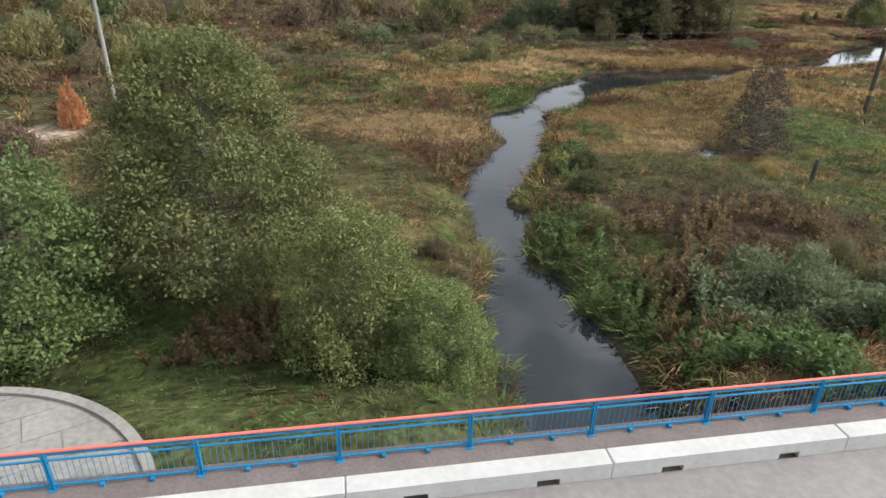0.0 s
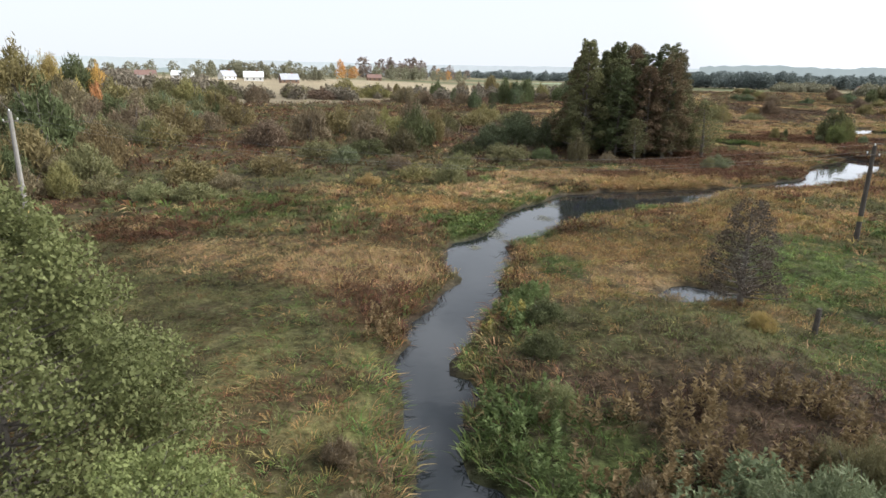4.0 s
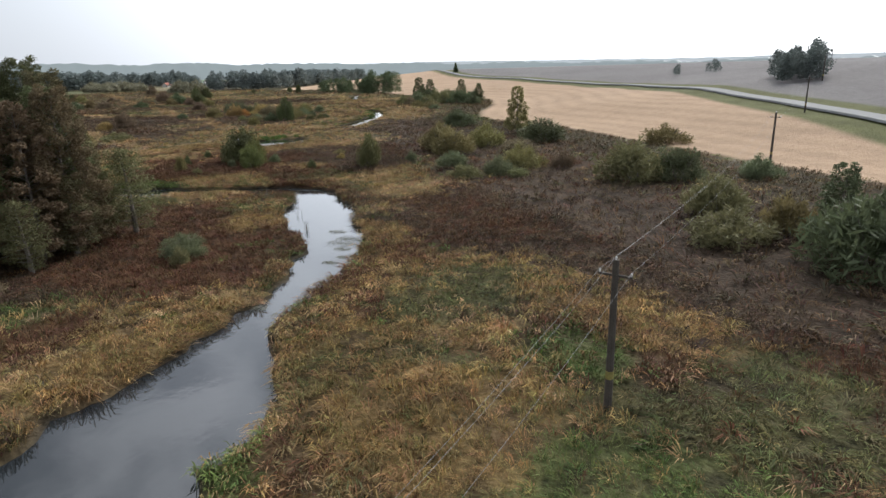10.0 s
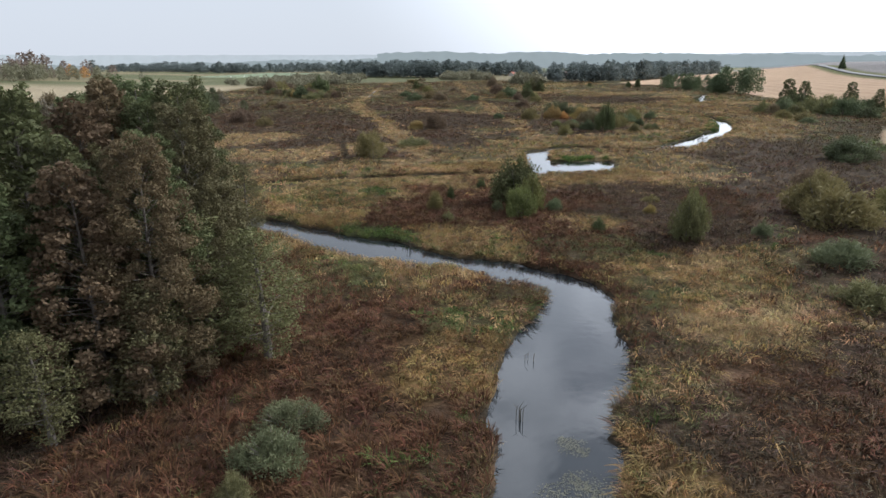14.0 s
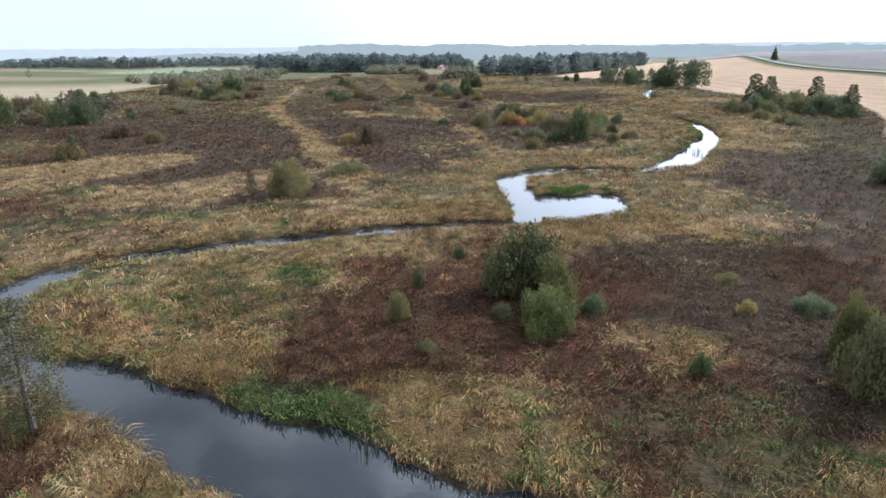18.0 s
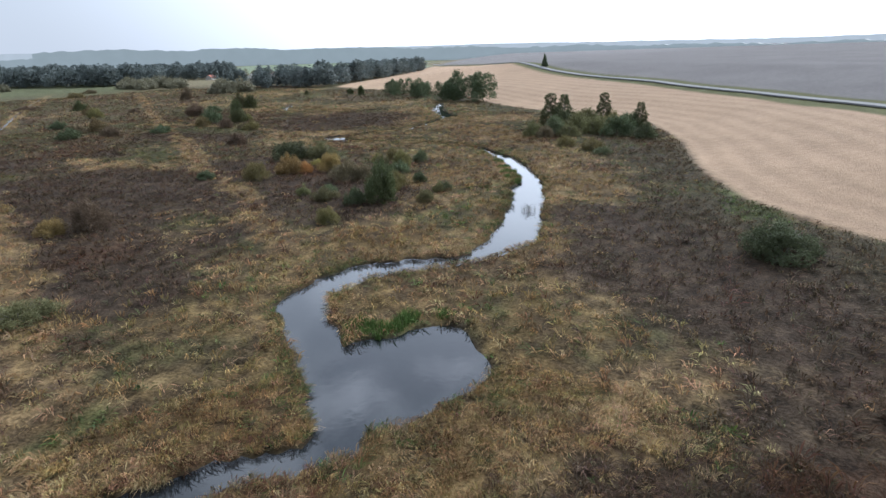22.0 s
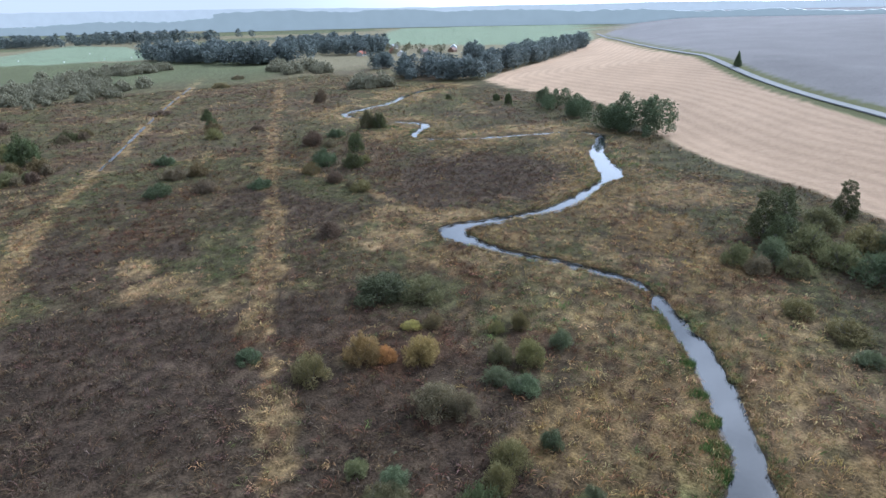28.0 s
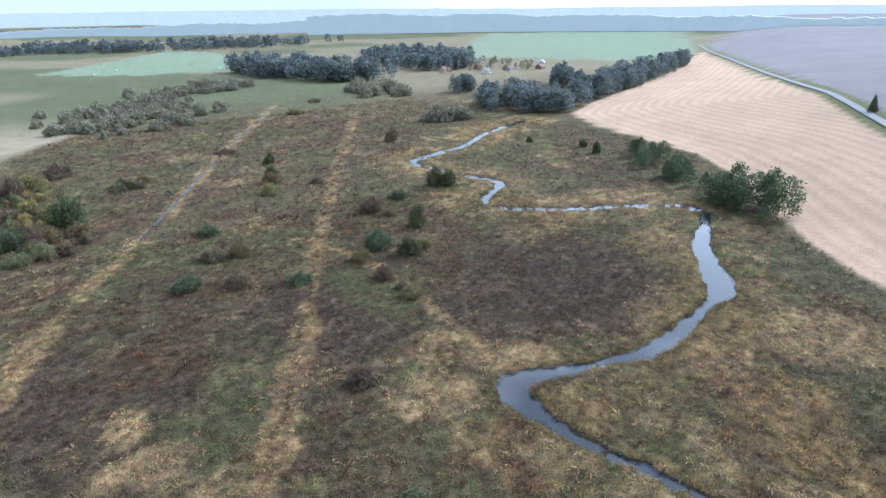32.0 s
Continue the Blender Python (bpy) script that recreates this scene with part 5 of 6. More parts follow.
rng = np.random.default_rng(31)
scrub_keys = ("olive", "brown", "willow", "alder_olive", "brown", "olive", "alder", "willow_grey")
for i in range(80):
    u, v = rng.uniform(0, 1), rng.uniform(-1, 1)
    x, y = -27 - 26 * u + v * (9 + 17 * u), 122 + 135 * u + 5 * v
    r = rng.uniform(3.8, 8.4)
    bush(x, y, r, r * rng.uniform(0.5, 0.9), scrub_keys[i % 8], coarse=True)
for x, y, w_, h, key in ((-13.6, 95.5, 2.2, 3.4, "orange"), (27.7, 80.2, 1.5, 0.9, "yellow"), (-45, 200, 4, 9, "orange"), (-60, 226, 4, 8, "yellow"), (-14, 88, 4, 2.5, "brown"), (-24, 108, 5, 3, "olive")):
    bush(x, y, w_, h, key)
# scrub of the western slope
for spot in [
    (70, 314, 7.7, 10.3, "alder"), (76, 321, 7.6, 10.1, "alder_olive"), (84, 334, 9.6, 11.5, "alder"), (80, 344, 7.8, 9.7, "olive"),
    (83, 443, 9.7, 7.4, "brown"), (91, 441, 12.4, 11.3, "olive"), (52, 400, 10.8, 8.3, "alder"), (66, 402, 10.8, 8.9, "brown"),
    (58, 443, 10.2, 4.5, "olive"), (24, 364, 6.5, 6.0, "brown"), (28, 374, 5.8, 6.7, "olive"), (40, 360, 6.7, 5.0, "brown"),
    (41, 410, 4.6, 6.2, "alder"), (28, 309, 9.2, 7.3, "brown"), (35, 319, 7.6, 5.2, "olive"), (35, 298, 9.2, 5.2, "brown"),
    (52, 287, 6.3, 7.1, "dark"), (94, 285, 6.3, 4.3, "olive"),
]:
    bush(*spot)
# scattered bushes of the far meadow
for spot in [
    (107, 360, 8.5, 7.6, "alder"), (114, 363, 10.8, 10.4, "dark"), (102, 369, 7.5, 4.0, "brown"), (101, 437, 11.2, 8.4, "olive"),
    (109, 435, 16.7, 6.7, "brown"), (114, 317, 9.8, 4.9, "brown"), (115, 299, 6.4, 3.5, "olive"), (136, 487, 4.7, 6.7, "brown"),
    (154, 488, 8.1, 4.7, "brown"), (148, 374, 7.1, 2.8, "brown"), (152, 393, 6.6, 2.5, "olive"), (282, 467, 9.0, 5.0, "olive"),
    (296, 499, 6.8, 5.7, "alder"), (231, 500, 10.6, 4.8, "alder"), (240, 504, 8.1, 3.8, "olive"), (374, 630, 14.3, 4.2, "olive"),
    (412, 674, 11.4, 3.8, "brown"), (371, 505, 9.6, 7.7, "brown"), (437, 424, 4.9, 4.9, "alder"), (430, 410, 5.3, 7.1, "alder"),
    (426, 452, 5.1, 3.2, "alder"), (288, 536, 12.4, 3.1, "brown"), (297, 454, 7.4, 2.5, "brown"),
]:
    bush(*spot)
# the thicket beyond the ditch
rng = np.random.default_rng(64)
for i in range(72):
    u = rng.uniform(0, 1)**1.5
    bush(192 + rng.normal() * 5.5, 428 + 95 * u, rng.uniform(2.8, 6.4), rng.uniform(2.2, 4.6), ("brown", "olive", "alder", "brown", "yellow", "willow")[i % 6])

woods("field_corner_copse", "dense dark green copse at the edge of the stubble field", strewn(1, 24, 420, 362, 46, 7, 58, 7, 11) + strewn(2, 12, 397, 318, 11, 8, 60, 11, 15), "dark", thin=1, grow=0.85)
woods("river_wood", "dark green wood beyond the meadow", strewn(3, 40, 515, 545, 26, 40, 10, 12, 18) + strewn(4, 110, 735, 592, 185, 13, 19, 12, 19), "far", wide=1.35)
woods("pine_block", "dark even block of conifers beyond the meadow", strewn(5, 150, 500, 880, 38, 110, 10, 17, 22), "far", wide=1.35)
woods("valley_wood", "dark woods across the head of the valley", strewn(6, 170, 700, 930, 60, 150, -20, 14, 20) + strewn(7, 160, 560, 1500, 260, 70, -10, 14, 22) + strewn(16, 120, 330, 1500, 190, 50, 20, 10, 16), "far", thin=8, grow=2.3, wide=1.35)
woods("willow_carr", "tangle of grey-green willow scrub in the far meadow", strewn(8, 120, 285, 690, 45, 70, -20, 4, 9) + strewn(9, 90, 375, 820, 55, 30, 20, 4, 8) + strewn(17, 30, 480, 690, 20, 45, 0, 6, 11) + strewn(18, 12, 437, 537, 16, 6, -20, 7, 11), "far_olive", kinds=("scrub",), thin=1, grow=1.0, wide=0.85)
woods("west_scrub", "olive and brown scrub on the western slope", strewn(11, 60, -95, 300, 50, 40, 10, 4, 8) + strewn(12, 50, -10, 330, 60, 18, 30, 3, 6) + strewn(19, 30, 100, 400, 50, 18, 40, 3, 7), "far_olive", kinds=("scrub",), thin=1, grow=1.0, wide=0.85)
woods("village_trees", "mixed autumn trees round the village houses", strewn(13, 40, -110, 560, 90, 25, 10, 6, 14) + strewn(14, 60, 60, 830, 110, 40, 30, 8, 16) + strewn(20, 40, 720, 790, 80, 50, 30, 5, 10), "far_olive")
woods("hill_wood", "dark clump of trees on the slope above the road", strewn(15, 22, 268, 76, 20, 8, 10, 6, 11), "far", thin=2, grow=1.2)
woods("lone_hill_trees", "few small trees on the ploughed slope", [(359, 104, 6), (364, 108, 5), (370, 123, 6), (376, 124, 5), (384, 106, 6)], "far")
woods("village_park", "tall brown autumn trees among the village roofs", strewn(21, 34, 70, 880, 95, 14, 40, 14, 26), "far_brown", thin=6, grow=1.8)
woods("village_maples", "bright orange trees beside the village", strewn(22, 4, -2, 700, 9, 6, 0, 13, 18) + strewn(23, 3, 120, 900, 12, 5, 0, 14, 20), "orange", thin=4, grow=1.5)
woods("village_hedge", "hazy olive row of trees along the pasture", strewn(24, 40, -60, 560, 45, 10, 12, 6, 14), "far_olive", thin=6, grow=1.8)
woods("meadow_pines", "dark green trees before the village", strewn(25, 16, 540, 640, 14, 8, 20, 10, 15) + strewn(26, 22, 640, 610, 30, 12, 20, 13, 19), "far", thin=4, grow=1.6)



def ridge(name, label, radius, a0, a1, high, seed, mat):
    """The wooded skyline far off, from bearing a0 to a1 (degrees from +y towards +x)."""
    rng = np.random.default_rng(seed)
    angs = np.radians(np.linspace(a0, a1, 220))
    top = high * (0.75 + 0.35 * np.sin(np.linspace(0, 3.1, 220) + seed)) + rng.uniform(-2.5, 2.5, 220) + 6 * np.abs(np.sin(np.linspace(0, 9, 220) * (seed % 3 + 1)))
    bm = bmesh.new()
    rows = []
    for back, zz in ((0, -8.0), (0, None), (60, None), (60, -8.0)):
        rows.append([bm.verts.new((200 + (radius + back) * math.sin(a), 250 + (radius + back) * math.cos(a), (t if zz is None else zz))) for a, t in zip(angs, top)])
    for p, q in zip(rows[:-1], rows[1:]):
        for i in range(len(angs) - 1):
            bm.faces.new((p[i], p[i + 1], q[i + 1], q[i]))
    ob = part(name, bm, mat, None)
    return tagged(ob, label, "backdrop", kind="structure")


# backdrop strips, glowing to stand for haze in front of them
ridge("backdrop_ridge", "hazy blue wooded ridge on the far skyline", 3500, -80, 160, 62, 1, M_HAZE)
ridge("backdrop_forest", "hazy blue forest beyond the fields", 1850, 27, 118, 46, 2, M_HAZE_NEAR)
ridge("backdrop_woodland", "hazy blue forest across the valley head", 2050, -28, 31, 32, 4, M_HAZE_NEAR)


# ---------------------------------------------------------------- bridge
def bridge():
    turn = 2.98
    m = pose(0.5, 60.42, 0, 0, 0, turn)
    deck = new("bridge_deck")
    deck.matrix_world = m
    tagged(deck, "small concrete road bridge with whitewashed kerb over the river", "bridge")
    part("slab", box(bmesh.new(), (6.0, -9.0, 1.55), (21.0, 0.28, 1.99), 0.03), M_CONCRETE, deck)
    part("roadway", box(bmesh.new(), (-60, -9.0, 1.7), (80, -1.2, 2.1)), M_ROAD, deck, "patched pale grey asphalt roadway")
    part("walkway", box(bmesh.new(), (-14, -0.76, 1.9), (40, 0.26, 2.2), 0.015), M_WALKWAY, deck, "brown asphalt walkway strip")
    for x in (6.4, 19.8):
        part("abutment", box(bmesh.new(), (x, -8.8, -1.5), (x + 0.9, 0.2, 1.56), 0.03), M_CONCRETE, deck)
    # kerb blocks with a drain slot at each second foot
    u = -15.99
    k = 0
    while u < 39:
        bm = bmesh.new()
        length = 5.4
        a, b_ = u + 0.008, u + length - 0.008
        outline = [(a, 2.08)]
        for f in (0.25, 0.75):
            outline += [(u + f * length - 0.24, 2.08), (u + f * length - 0.24, 2.24), (u + f * length + 0.24, 2.24), (u + f * length + 0.24, 2.08)]
        outline += [(b_, 2.08), (b_, 2.475), (b_ - 0.025, 2.5), (a + 0.025, 2.5), (a, 2.475)]
        front, back = [bm.verts.new((p, -1.19, q)) for p, q in outline], [bm.verts.new((p, -0.765, q)) for p, q in outline]
        bm.faces.new(front), bm.faces.new(back[::-1])
        for j in range(len(outline)):
            bm.faces.new((front[j], back[j], back[(j + 1) % len(outline)], front[(j + 1) % len(outline)]))
        bmesh.ops.recalc_face_normals(bm, faces=bm.faces)
        part("kerb_block", bm, M_WHITE, deck, "" if k else "whitewashed concrete kerb block with drain slots")
        u, k = u + length, k + 1
    rail = new("bridge_railing")
    rail.matrix_world = m
    tagged(rail, "blue painted steel railing with a red handrail", "railing")
    bay, first, last = 2.757, -4, 12
    x0, x1 = first * bay, last * bay
    part("handrail", tube(bmesh.new(), [(x0, 0, 3.15), (x1, 0, 3.15)], [0.035, 0.035], 10), M_RED, rail, "faded red tubular handrail")
    for z, r in ((3.07, 0.022), (2.93, 0.02), (2.30, 0.022)):
        part("rail", box(bmesh.new(), (x0, -r, z - r), (x1, r, z + r), 0.004), M_BLUE, rail)
    for i in range(first, last + 1):
        bm = box(bmesh.new(), (i * bay - 0.045, -0.04, 2.2), (i * bay - 0.012, 0.04, 3.12), 0.004)
        box(bm, (i * bay + 0.012, -0.04, 2.2), (i * bay + 0.045, 0.04, 3.12), 0.004)
        box(bm, (i * bay - 0.02, -0.02, 2.2), (i * bay + 0.02, 0.02, 3.12))
        post = part("post", bm, M_BLUE, rail)
        part("foot_plate", box(bmesh.new(), (i * bay - 0.09, -0.1, 2.2), (i * bay + 0.09, 0.1, 2.215), 0.003), M_BLUE, post)
        if i < last:
            for f in (0.33, 0.67):
                part("bracket", box(bmesh.new(), ((i + f) * bay - 0.04, -0.09, 2.195), ((i + f) * bay + 0.04, 0.04, 2.29), 0.006), M_BLUE, rail)
    bar = box(bmesh.new(), (-0.0045, -0.0045, 2.32), (0.0045, 0.0045, 2.915))
    first_bar = None
    for i in range(first + 3, last - 2):
        for k in range(1, 23):
            u = (i + k / 23) * bay
            if first_bar is None:
                first_bar = part("baluster", bar, M_BLUE, rail)
                first_bar.location = (u, 0, 0)
            else:
                o = new("baluster", first_bar.data)
                o.parent, o.location = rail, (u, 0, 0)


bridge()


def apron():
    """The paved cone of the embankment beside the bridge."""
    root = new("paved_apron")
    root.matrix_world = pose(-2.6, 58.6, 2.0)
    tagged(root, "weathered concrete slab apron with a curved kerb", "paving")
    radius = 5.12
    bm = bmesh.new()
    for r0, r1, z0, z1 in ((radius, radius + 0.24, -0.1, 0.09),):
        n = 40
        loops = []
        for r, z in ((r0, z0), (r0, z1), (r1, z1), (r1, z0)):
            loops.append([bm.verts.new((r * math.cos(a), r * math.sin(a), z)) for a in np.linspace(0.2, 2.6, n)])
        for p, q in zip(loops, loops[1:] + loops[:1]):
            for k in range(n - 1):
                bm.faces.new((p[k], q[k], q[k + 1], p[k + 1]))
        bm.faces.new([l[0] for l in loops]), bm.faces.new([l[-1] for l in loops][::-1])
    bmesh.ops.recalc_face_normals(bm, faces=bm.faces)
    part("curved_kerb", bm, M_CONCRETE, root, "pale curved concrete edging")
    bed = bmesh.new()
    bed.faces.new([bed.verts.new((radius * math.cos(a), radius * math.sin(a), 0.0)) for a in np.linspace(0.15, 2.65, 40)])
    part("mortar_bed", bed, M_CONCRETE, root)
    rng = random.Random(4)
    size = 1.5
    for i in range(-9, 10):
        for j in range(-9, 10):
            x, y = (i + 0.5 * (j % 2)) * size, j * size * 0.62
            u, v = x * 0.9 - y * 0.43, x * 0.43 + y * 0.9
            if math.hypot(u, v) > radius + 0.15 or v < 0.2:
                continue
            bm = bmesh.new()
            half = size / 2 - rng.uniform(0.02, 0.045)
            tilt = rng.uniform(-0.006, 0.006)
            base = [(u + (a * 0.9 - b_ * 0.43), v + (a * 0.43 + b_ * 0.9)) for a, b_ in ((-half, -half * 0.62), (half, -half * 0.62), (half, half * 0.62), (-half, half * 0.62))]
            base = [(p * min(1, (radius - 0.03) / math.hypot(p, q)), q * min(1, (radius - 0.03) / math.hypot(p, q))) for p, q in base]
            low = [bm.verts.new((p, q, -0.12)) for p, q in base]
            top = [bm.verts.new((p, q, 0.02 + tilt * (k - 1.5))) for k, (p, q) in enumerate(base)]
            bm.faces.new(top)
            for k in range(4):
                bm.faces.new((low[k], low[(k + 1) % 4], top[(k + 1) % 4], top[k]))
            part("slab", bm, M_CONCRETE, root)


apron()


# ---------------------------------------------------------------- power line
def power_pole(x, y, height, along, concrete=False):
    root = new("power_pole")
    root.matrix_world = pose(x, y, place_z(x, y) - 0.1, 0, 0, along)
    mat = M_CONCRETE if concrete else M_POLE
    part("shaft", tube(bmesh.new(), [(0, 0, -0.3), (0, 0, height * 0.5), (0, 0, height)], [0.19, 0.165, 0.135], 10), mat, root)
    part("crossarm", box(bmesh.new(), (-0.05, -0.75, height - 0.75), (0.05, 0.75, height - 0.65), 0.01), M_POLE, root)
    for dy, dz in ((-0.7, height - 0.65), (0.7, height - 0.65), (0.0, height)):
        part("insulator", tube(bmesh.new(), [(0, dy, dz), (0, dy, dz + 0.06), (0, dy, dz + 0.1), (0, dy, dz + 0.16)], [0.02, 0.045, 0.05, 0.02], 8), M_GLASS_INS, root)
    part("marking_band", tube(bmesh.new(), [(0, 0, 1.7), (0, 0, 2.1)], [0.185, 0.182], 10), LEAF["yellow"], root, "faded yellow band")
    return tagged(root, "pale concrete power line pole" if concrete else "weathered wooden power line pole in meadow", "power pole")


def marker_post(x, y, height):
    bm = tube(bmesh.new(), [(0, 0, -0.3), (0.02, 0, height * 0.6), (0.03, 0.01, height - 0.03), (0.03, 0.01, height)], [0.13, 0.12, 0.115, 0.09], 9)
    ob = part("wooden_post", bm, M_POLE, None)
    ob.location = (x, y, place_z(x, y))
    return tagged(ob, "short weathered wooden post beside a pool", "post")


marker_post(30.6, 80.4, 1.25)
POLES = [(-14, 104, 9.0), (47.0, 97.2, 7.3), (128.3, 87.8, 8.0), (185, 79.3, 8.0), (252, 70, 8.0), (330, 60, 8.0)]
tops = []
for i, (x, y, h) in enumerate(POLES):
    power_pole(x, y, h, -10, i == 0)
    z = place_z(x, y) - 0.1
    tops.append([Vector((x - 0.7 * math.sin(radians(-10)) * s, y + 0.7 * math.cos(radians(-10)) * s, z + dz)) for s, dz in ((-1, h - 0.5), (1, h - 0.5), (0, h + 0.15))])
for a, b_, sag in zip(tops[:-1], tops[1:], (2.2, 1.2, 0.9, 0.9, 0.9)):
    for p, q in zip(a, b_):
        pts = [p.lerp(q, t) - Vector((0, 0, 4 * sag * t * (1 - t))) for t in np.linspace(0, 1, 17)]
        wire = part("power_wire", tube(bmesh.new(), pts, [0.0055] * 17, 4), M_WIRE, None)
        tagged(wire, "thin sagging overhead power wire", "wire", group="overhead power wires")


# ---------------------------------------------------------------- road past the fields
def field_road():
    line = spline([p for p in ROAD if p[0] < 1900], 12.0)
    bm = bmesh.new()
    rows = []
    for i, p in enumerate(line):
        d = line[min(i + 1, len(line) - 1)] - line[max(i - 1, 0)]
        n = np.array([-d[1], d[0]]) / np.hypot(*d)
        row = []
        for off, lift in ((-2.9, 0.0), (-2.7, 0.45), (2.7, 0.45), (2.9, 0.0)):
            q = p + n * off
            row.append(bm.verts.new((q[0], q[1], place_z(*p) + lift)))
        rows.append(row)
    for a, c in zip(rows[:-1], rows[1:]):
        for k in range(3):
            bm.faces.new((a[k], c[k], c[k + 1], a[k + 1]))
    bmesh.ops.recalc_face_normals(bm, faces=bm.faces)
    ob = part("road", bm, M_ASPHALT, None)
    tagged(ob, "pale grey country road between stubble and ploughed field", "road", kind="structure")


field_road()


def spruce(x, y, height):
    rng = np.random.default_rng(77)
    root = new("spruce_tree")
    root.matrix_world = pose(x, y, place_z(x, y))
    part("trunk", tube(bmesh.new(), [(0, 0, -0.2), (0, 0, height)], [0.25, 0.03], 7), M_BARK, root)
    lobes = []
    for i in range(60):
        t = (i + 0.5) / 60
        a, r = i * 2.4, (1 - t) * height * 0.24 + 0.2
        lobes.append((r * 0.6 * math.cos(a), r * 0.6 * math.sin(a), 0.6 + t * (height - 0.8), r * 0.5, 0.35))
    v, f = leaf_cloud(rng, lobes, 2600, 0.3)
    part("crown", mesh_from("spruce_needles", v, f, LEAF["dark"]), None, root)
    return tagged(root, "lone dark spruce beside the field road", "tree")


spruce(583, 341, 11)


# ---------------------------------------------------------------- houses
M_WALL = {k: material("house_wall_" + k, c, 0.85, 0.8, 0.12) for k, c in (("white", (0.72, 0.71, 0.68)), ("brown", (0.20, 0.13, 0.09)), ("blue", (0.42, 0.50, 0.60)), ("grey", (0.45, 0.43, 0.40)))}
M_ROOF = {k: material("roof_" + k, c, 0.8, 0.8, 0.2) for k, c in (("grey", (0.36, 0.37, 0.40)), ("brown", (0.19, 0.12, 0.10)), ("red", (0.35, 0.13, 0.09)), ("pale", (0.60, 0.61, 0.62)))}
M_PANE = material("window_pane", (0.05, 0.06, 0.07), 0.1, 1.0, 0.05)


def house(x, y, turn, length, depth, eaves, rise, wall, roof):
    root = new("village_house")
    root.matrix_world = pose(x, y, place_z(x, y) - 0.2, 0, 0, turn)
    bm = bmesh.new()
    box(bm, (-length / 2, -depth / 2, 0), (length / 2, depth / 2, eaves))
    for s in (-1, 1):
        x_ = s * length / 2
        bm.faces.new([bm.verts.new(c) for c in ((x_, -depth / 2, eaves), (x_, depth / 2, eaves), (x_, 0, eaves + rise))])
    part("wall", bm, M_WALL[wall], root)
    bm = bmesh.new()
    o = 0.4
    for s in (-1, 1):
        lo, hi = [(a, s * (depth / 2 + o), eaves - o * rise / depth * 2) for a in (-length / 2 - o, length / 2 + o)], [(a, 0, eaves + rise) for a in (-length / 2 - o, length / 2 + o)]
        vs = [bm.verts.new(c) for c in (lo[0], lo[1], hi[1], hi[0])]
        up = [bm.verts.new((v.co.x, v.co.y, v.co.z + 0.16)) for v in vs]
        bm.faces.new(up), bm.faces.new(vs[::-1])
        for k in range(4):
            bm.faces.new((vs[k], vs[(k + 1) % 4], up[(k + 1) % 4], up[k]))
    part("roof", bm, M_ROOF[roof], root)
    part("chimney", box(bmesh.new(), (length * 0.15, -0.3, eaves + rise * 0.6), (length * 0.15 + 0.6, 0.3, eaves + rise + 0.8)), M_ROOF["red"], root)
    for k in range(3):
        a = -length / 2 + length * (k + 0.5) / 3
        for s in (-1, 1):
            part("window", box(bmesh.new(), (a - 0.5, s * depth / 2 - 0.04, 1.0), (a + 0.5, s * depth / 2 + 0.04, 2.2)), M_PANE, root)
    return tagged(root, wall + " village house with a " + roof + " pitched roof", "house", group="village houses")


for spot in ((-38, 504, 20, 12, 8, 2.6, 3.6, "brown", "grey"), (-64, 520, 10, 13, 8, 3, 3.6, "white", "pale"), (-84, 530, 40, 10, 8, 3, 3.5, "white", "grey"), (-118, 545, 5, 15, 8, 3, 3, "white", "pale"),
             (-136, 520, 15, 13, 8, 3, 3, "grey", "brown"), (-165, 560, 20, 14, 8, 3, 3, "white", "brown"), (-190, 540, 5, 12, 8, 3, 3, "grey", "pale"), (24, 700, 10, 14, 8, 3, 3, "brown", "brown")):
    house(*spot)
for spot in ((665, 747, 30, 12, 8, 3, 3, "white", "pale"), (700, 745, 10, 11, 8, 3, 3, "grey", "brown"), (690, 790, 50, 12, 8, 3, 3, "brown", "red"), (757, 860, 20, 12, 8, 3, 3, "white", "grey"),
             (786, 775, 40, 13, 8, 3, 3, "blue", "pale"), (740, 735, 15, 10, 8, 3, 3, "brown", "brown"), (640, 790, 15, 10, 8, 3, 3, "grey", "red")):
    house(*spot)


# ---------------------------------------------------------------- small things on the water and in the fields
def dead_stems(x, y, count, spread, height):
    rng = random.Random(int(x * 10))
    bm = bmesh.new()
    for i in range(count):
        a, r = rng.uniform(0, 6.28), rng.uniform(0, spread)
        u, v = r * math.cos(a), r * math.sin(a)
        h = height * rng.uniform(0.4, 1.0)
        tube(bm, [(u, v, -0.5), (u + rng.uniform(-0.1, 0.1) * h, v, h * 0.6), (u + rng.uniform(-0.4, 0.4) * h, v + rng.uniform(-0.3, 0.3) * h, h)], [0.025, 0.018, 0.006], 4)
    ob = part("dead_reeds", bm, M_STICK, None)
    ob.location = (x, y, WATER)
    return tagged(ob, "dark dead stems standing in the river", "reeds")


for spot in ((72.5, 137.5, 7, 0.5, 1.2), (76, 137, 4, 0.4, 1.0), (71, 132.2, 6, 0.3, 1.2), (190.8, 200, 40, 1.4, 1.4), (192, 203.5, 18, 0.8, 1.2), (194, 198.5, 14, 0.6, 1.2), (83.4, 163.5, 10, 0.6, 1.3), (34, 110, 6, 0.4, 1.2)):
    dead_stems(*spot)


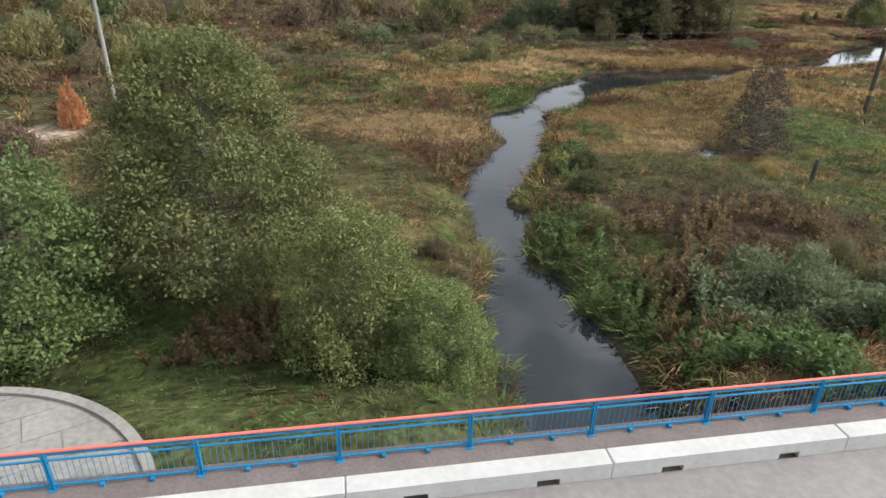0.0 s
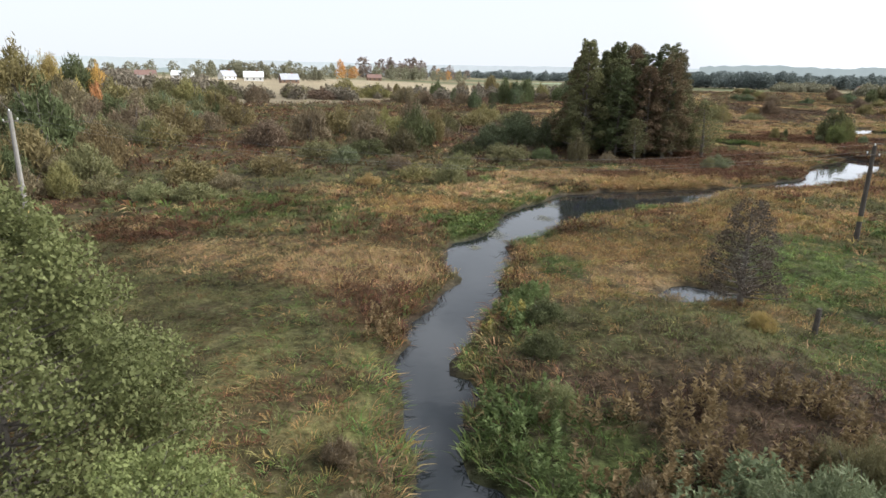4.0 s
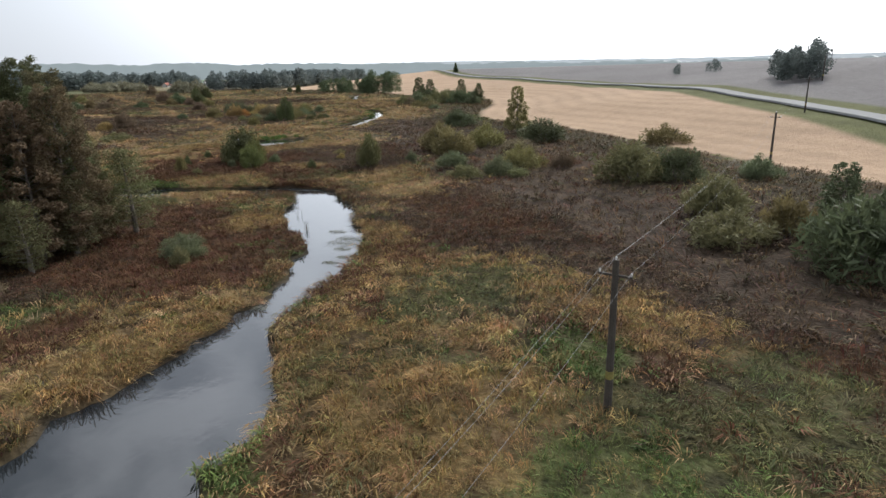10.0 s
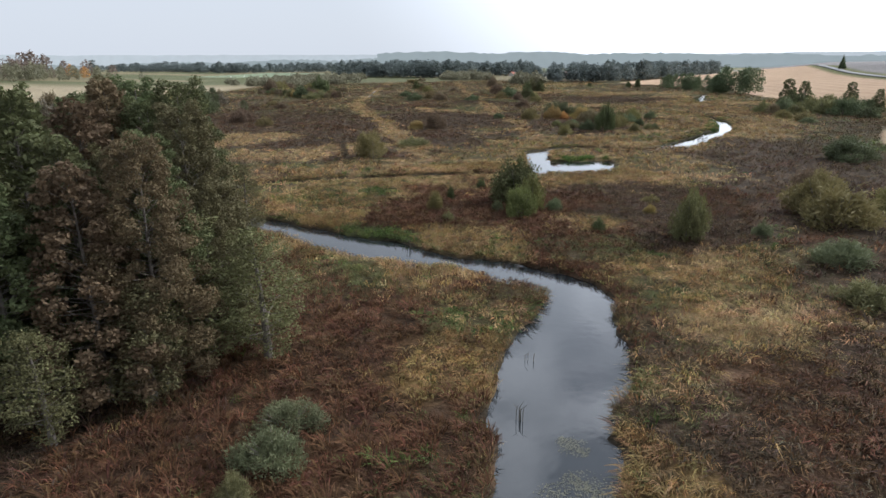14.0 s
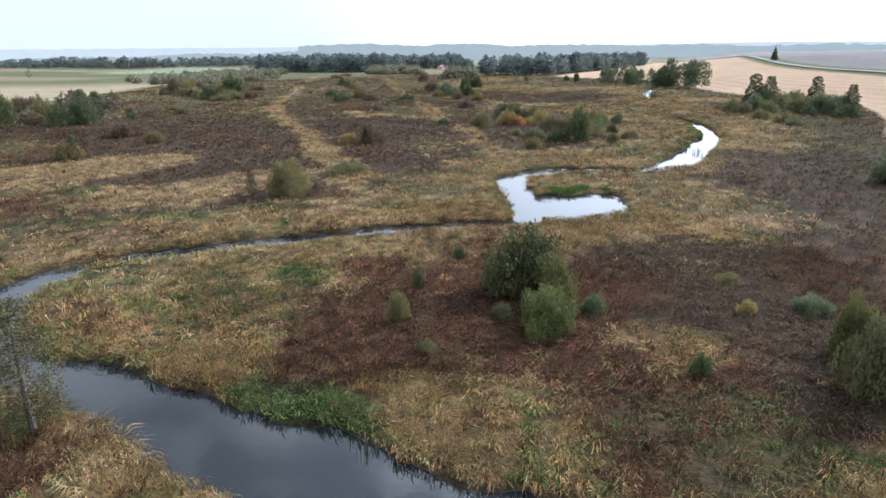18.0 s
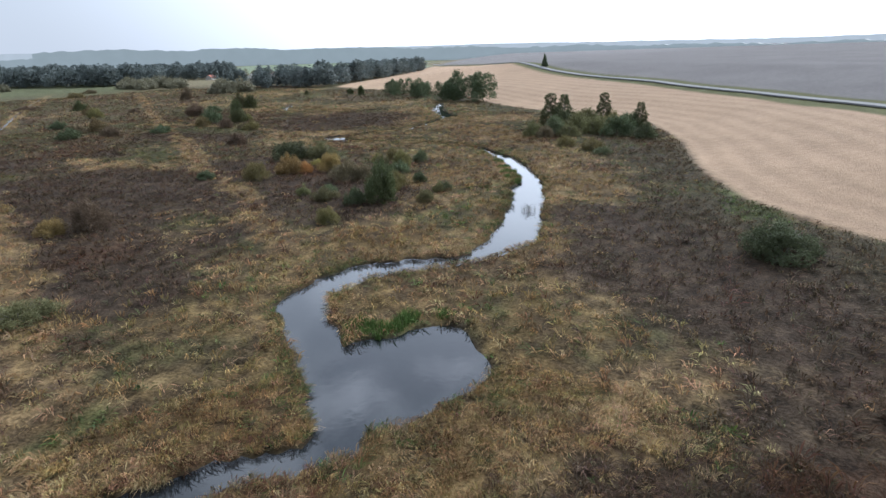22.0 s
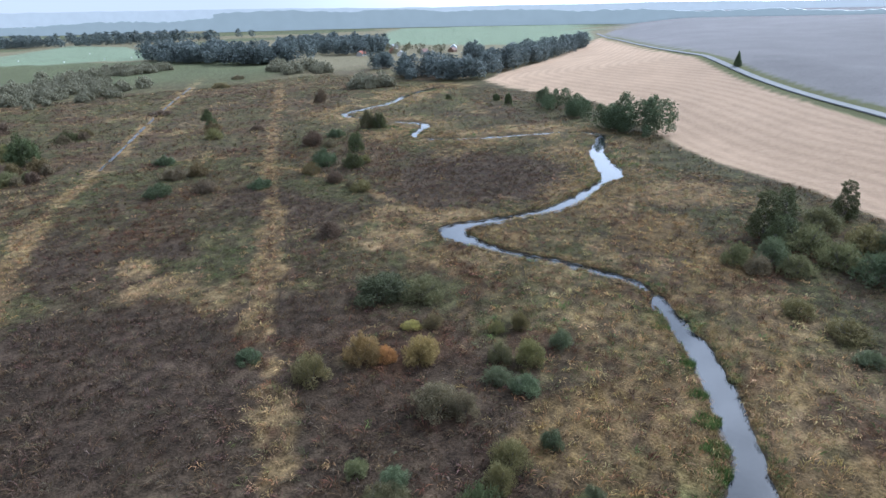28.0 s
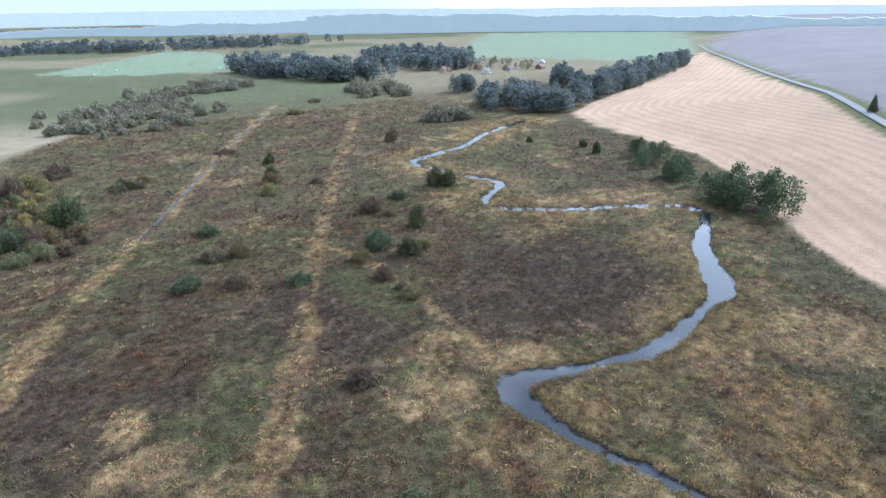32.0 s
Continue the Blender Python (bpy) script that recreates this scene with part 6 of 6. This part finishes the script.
def weed_rafts(spots):
    """Rafts of small floating leaves on the water."""
    rng = np.random.default_rng(90)
    bm = bmesh.new()
    for x, y, size in spots:
        for i in range(int(480 * size)):
            a, r = rng.uniform(0, 6.28), size * rng.uniform(0, 1)**0.6
            u, v, s = x + r * math.cos(a) * rng.uniform(0.2, 1.0), y + r * math.sin(a), rng.uniform(0.015, 0.045)
            bm.faces.new([bm.verts.new((u + s * math.cos(k * 1.05) * rng.uniform(0.7, 1.2), v + s * math.sin(k * 1.05) * rng.uniform(0.7, 1.2), WATER + rng.uniform(0.004, 0.02))) for k in range(6)])
    ob = part("floating_weed", bm, M_LILY, None)
    return tagged(ob, "pale green rafts of floating water weed", "water plants", kind="stuff")


weed_rafts(((68.2, 125.6, 2.0), (69.8, 126.2, 1.4), (64.4, 123.2, 0.8), (62.6, 123.4, 0.8), (71.6, 128.8, 1.0), (66.5, 124.8, 0.9), (20.6, 103.2, 1.3), (18.3, 99.6, 0.7), (28.6, 114.2, 1.2), (26.3, 108.6, 1.2), (52, 122.2, 0.9), (84, 153.5, 0.7)))
x, y = [], []
rng = np.random.default_rng(44)
for cx, cy, rx, ry, n in ((215.3, 213.5, 1.5, 1.5, 150), (211.4, 211.5, 1.5, 1.2, 130), (220.4, 216.4, 1.4, 1.5, 130), (232.3, 224.3, 1.2, 1.2, 90), (240.1, 232.2, 1.2, 1.4, 90), (225.3, 219.6, 1.0, 1.2, 80), (140.4, 197.0, 1.3, 2.2, 150), (143.2, 194.6, 2.2, 0.9, 150), (146.2, 191.6, 0.8, 0.9, 60)):
    x.append(cx + rx * rng.uniform(-1, 1, n)), y.append(cy + ry * rng.uniform(-1, 1, n))
x, y = np.concatenate(x), np.concatenate(y)


def water_reeds(x, y):
    """Green reeds standing in shallow water."""
    rng = np.random.default_rng(12)
    n, blades = len(x), 9
    a = rng.uniform(0, 6.28, (n, blades))
    h = rng.uniform(0.5, 1.1, (n, blades))
    bx, by = x[:, None] + 0.15 * np.cos(a), y[:, None] + 0.15 * np.sin(a)
    w = 0.05
    v = np.stack([np.stack([bx - w * np.sin(a), by + w * np.cos(a), 0 * h - 0.3], -1), np.stack([bx + w * np.sin(a), by - w * np.cos(a), 0 * h - 0.3], -1),
                  np.stack([bx + 0.35 * h * np.cos(a), by + 0.35 * h * np.sin(a), h], -1)], 2).reshape(-1, 3)
    c = np.repeat(np.array([[0.10, 0.16, 0.045]]), len(v), 0) * np.repeat(rng.uniform(0.6, 1.4, (n * blades, 1)), 3, 0)
    ob = new("water_reeds", mesh_from("water_reeds", v, np.arange(len(v)).reshape(-1, 3), M_GRASS, c))
    tagged(ob, "bright green reeds growing in the shallows", "reeds", kind="stuff")


water_reeds(x, y)


def bale(x, y, turn):
    bm = bmesh.new()
    tube(bm, [(-0.6, 0, 0.6), (-0.55, 0, 0.6), (0.55, 0, 0.6), (0.6, 0, 0.6)], [0.5, 0.6, 0.6, 0.5], 14)
    ob = part("wrapped_bale", bm, M_GLASS_INS, None)
    ob.matrix_world = pose(x, y, place_z(x, y), 0, 0, turn)
    return tagged(ob, "white wrapped bale lying on a green field", "bale", group="wrapped bales")


for i, (x, y) in enumerate(((330, 1062), (395, 1042), (440, 1040), (470, 1035), (505, 1060), (520, 1120), (470, 1180), (365, 1110))):
    bale(x, y, i * 40)


def ditch_water():
    """The narrow gleam of water in the western ditch."""
    line = [p for p in ditch_line if 425 < p[1] < 660]
    bm = bmesh.new()
    rows = []
    for i, p in enumerate(line):
        d = line[min(i + 1, len(line) - 1)] - line[max(i - 1, 0)]
        n = np.array([-d[1], d[0]]) / np.hypot(*d)
        half = 0.3 + 0.55 * float(vnoise(np.array([p[0]]), np.array([p[1]]), 14, 8)[0])
        z = place_z(*p) + 0.5
        rows.append([bm.verts.new((p[0] + n[0] * o, p[1] + n[1] * o, z)) for o in (-half, half)])
    for i, (a, c) in enumerate(zip(rows[:-1], rows[1:])):
        if float(vnoise(np.array([i * 1.0]), np.array([3.0]), 4.0, 12)[0]) > 0.34:
            bm.faces.new((a[0], a[1], c[1], c[0]))
    bmesh.ops.recalc_face_normals(bm, faces=bm.faces)
    tagged(part("ditch_water", bm, M_WATER, None), "narrow water of a drainage ditch in the meadow", "water", kind="structure")


ditch_water()
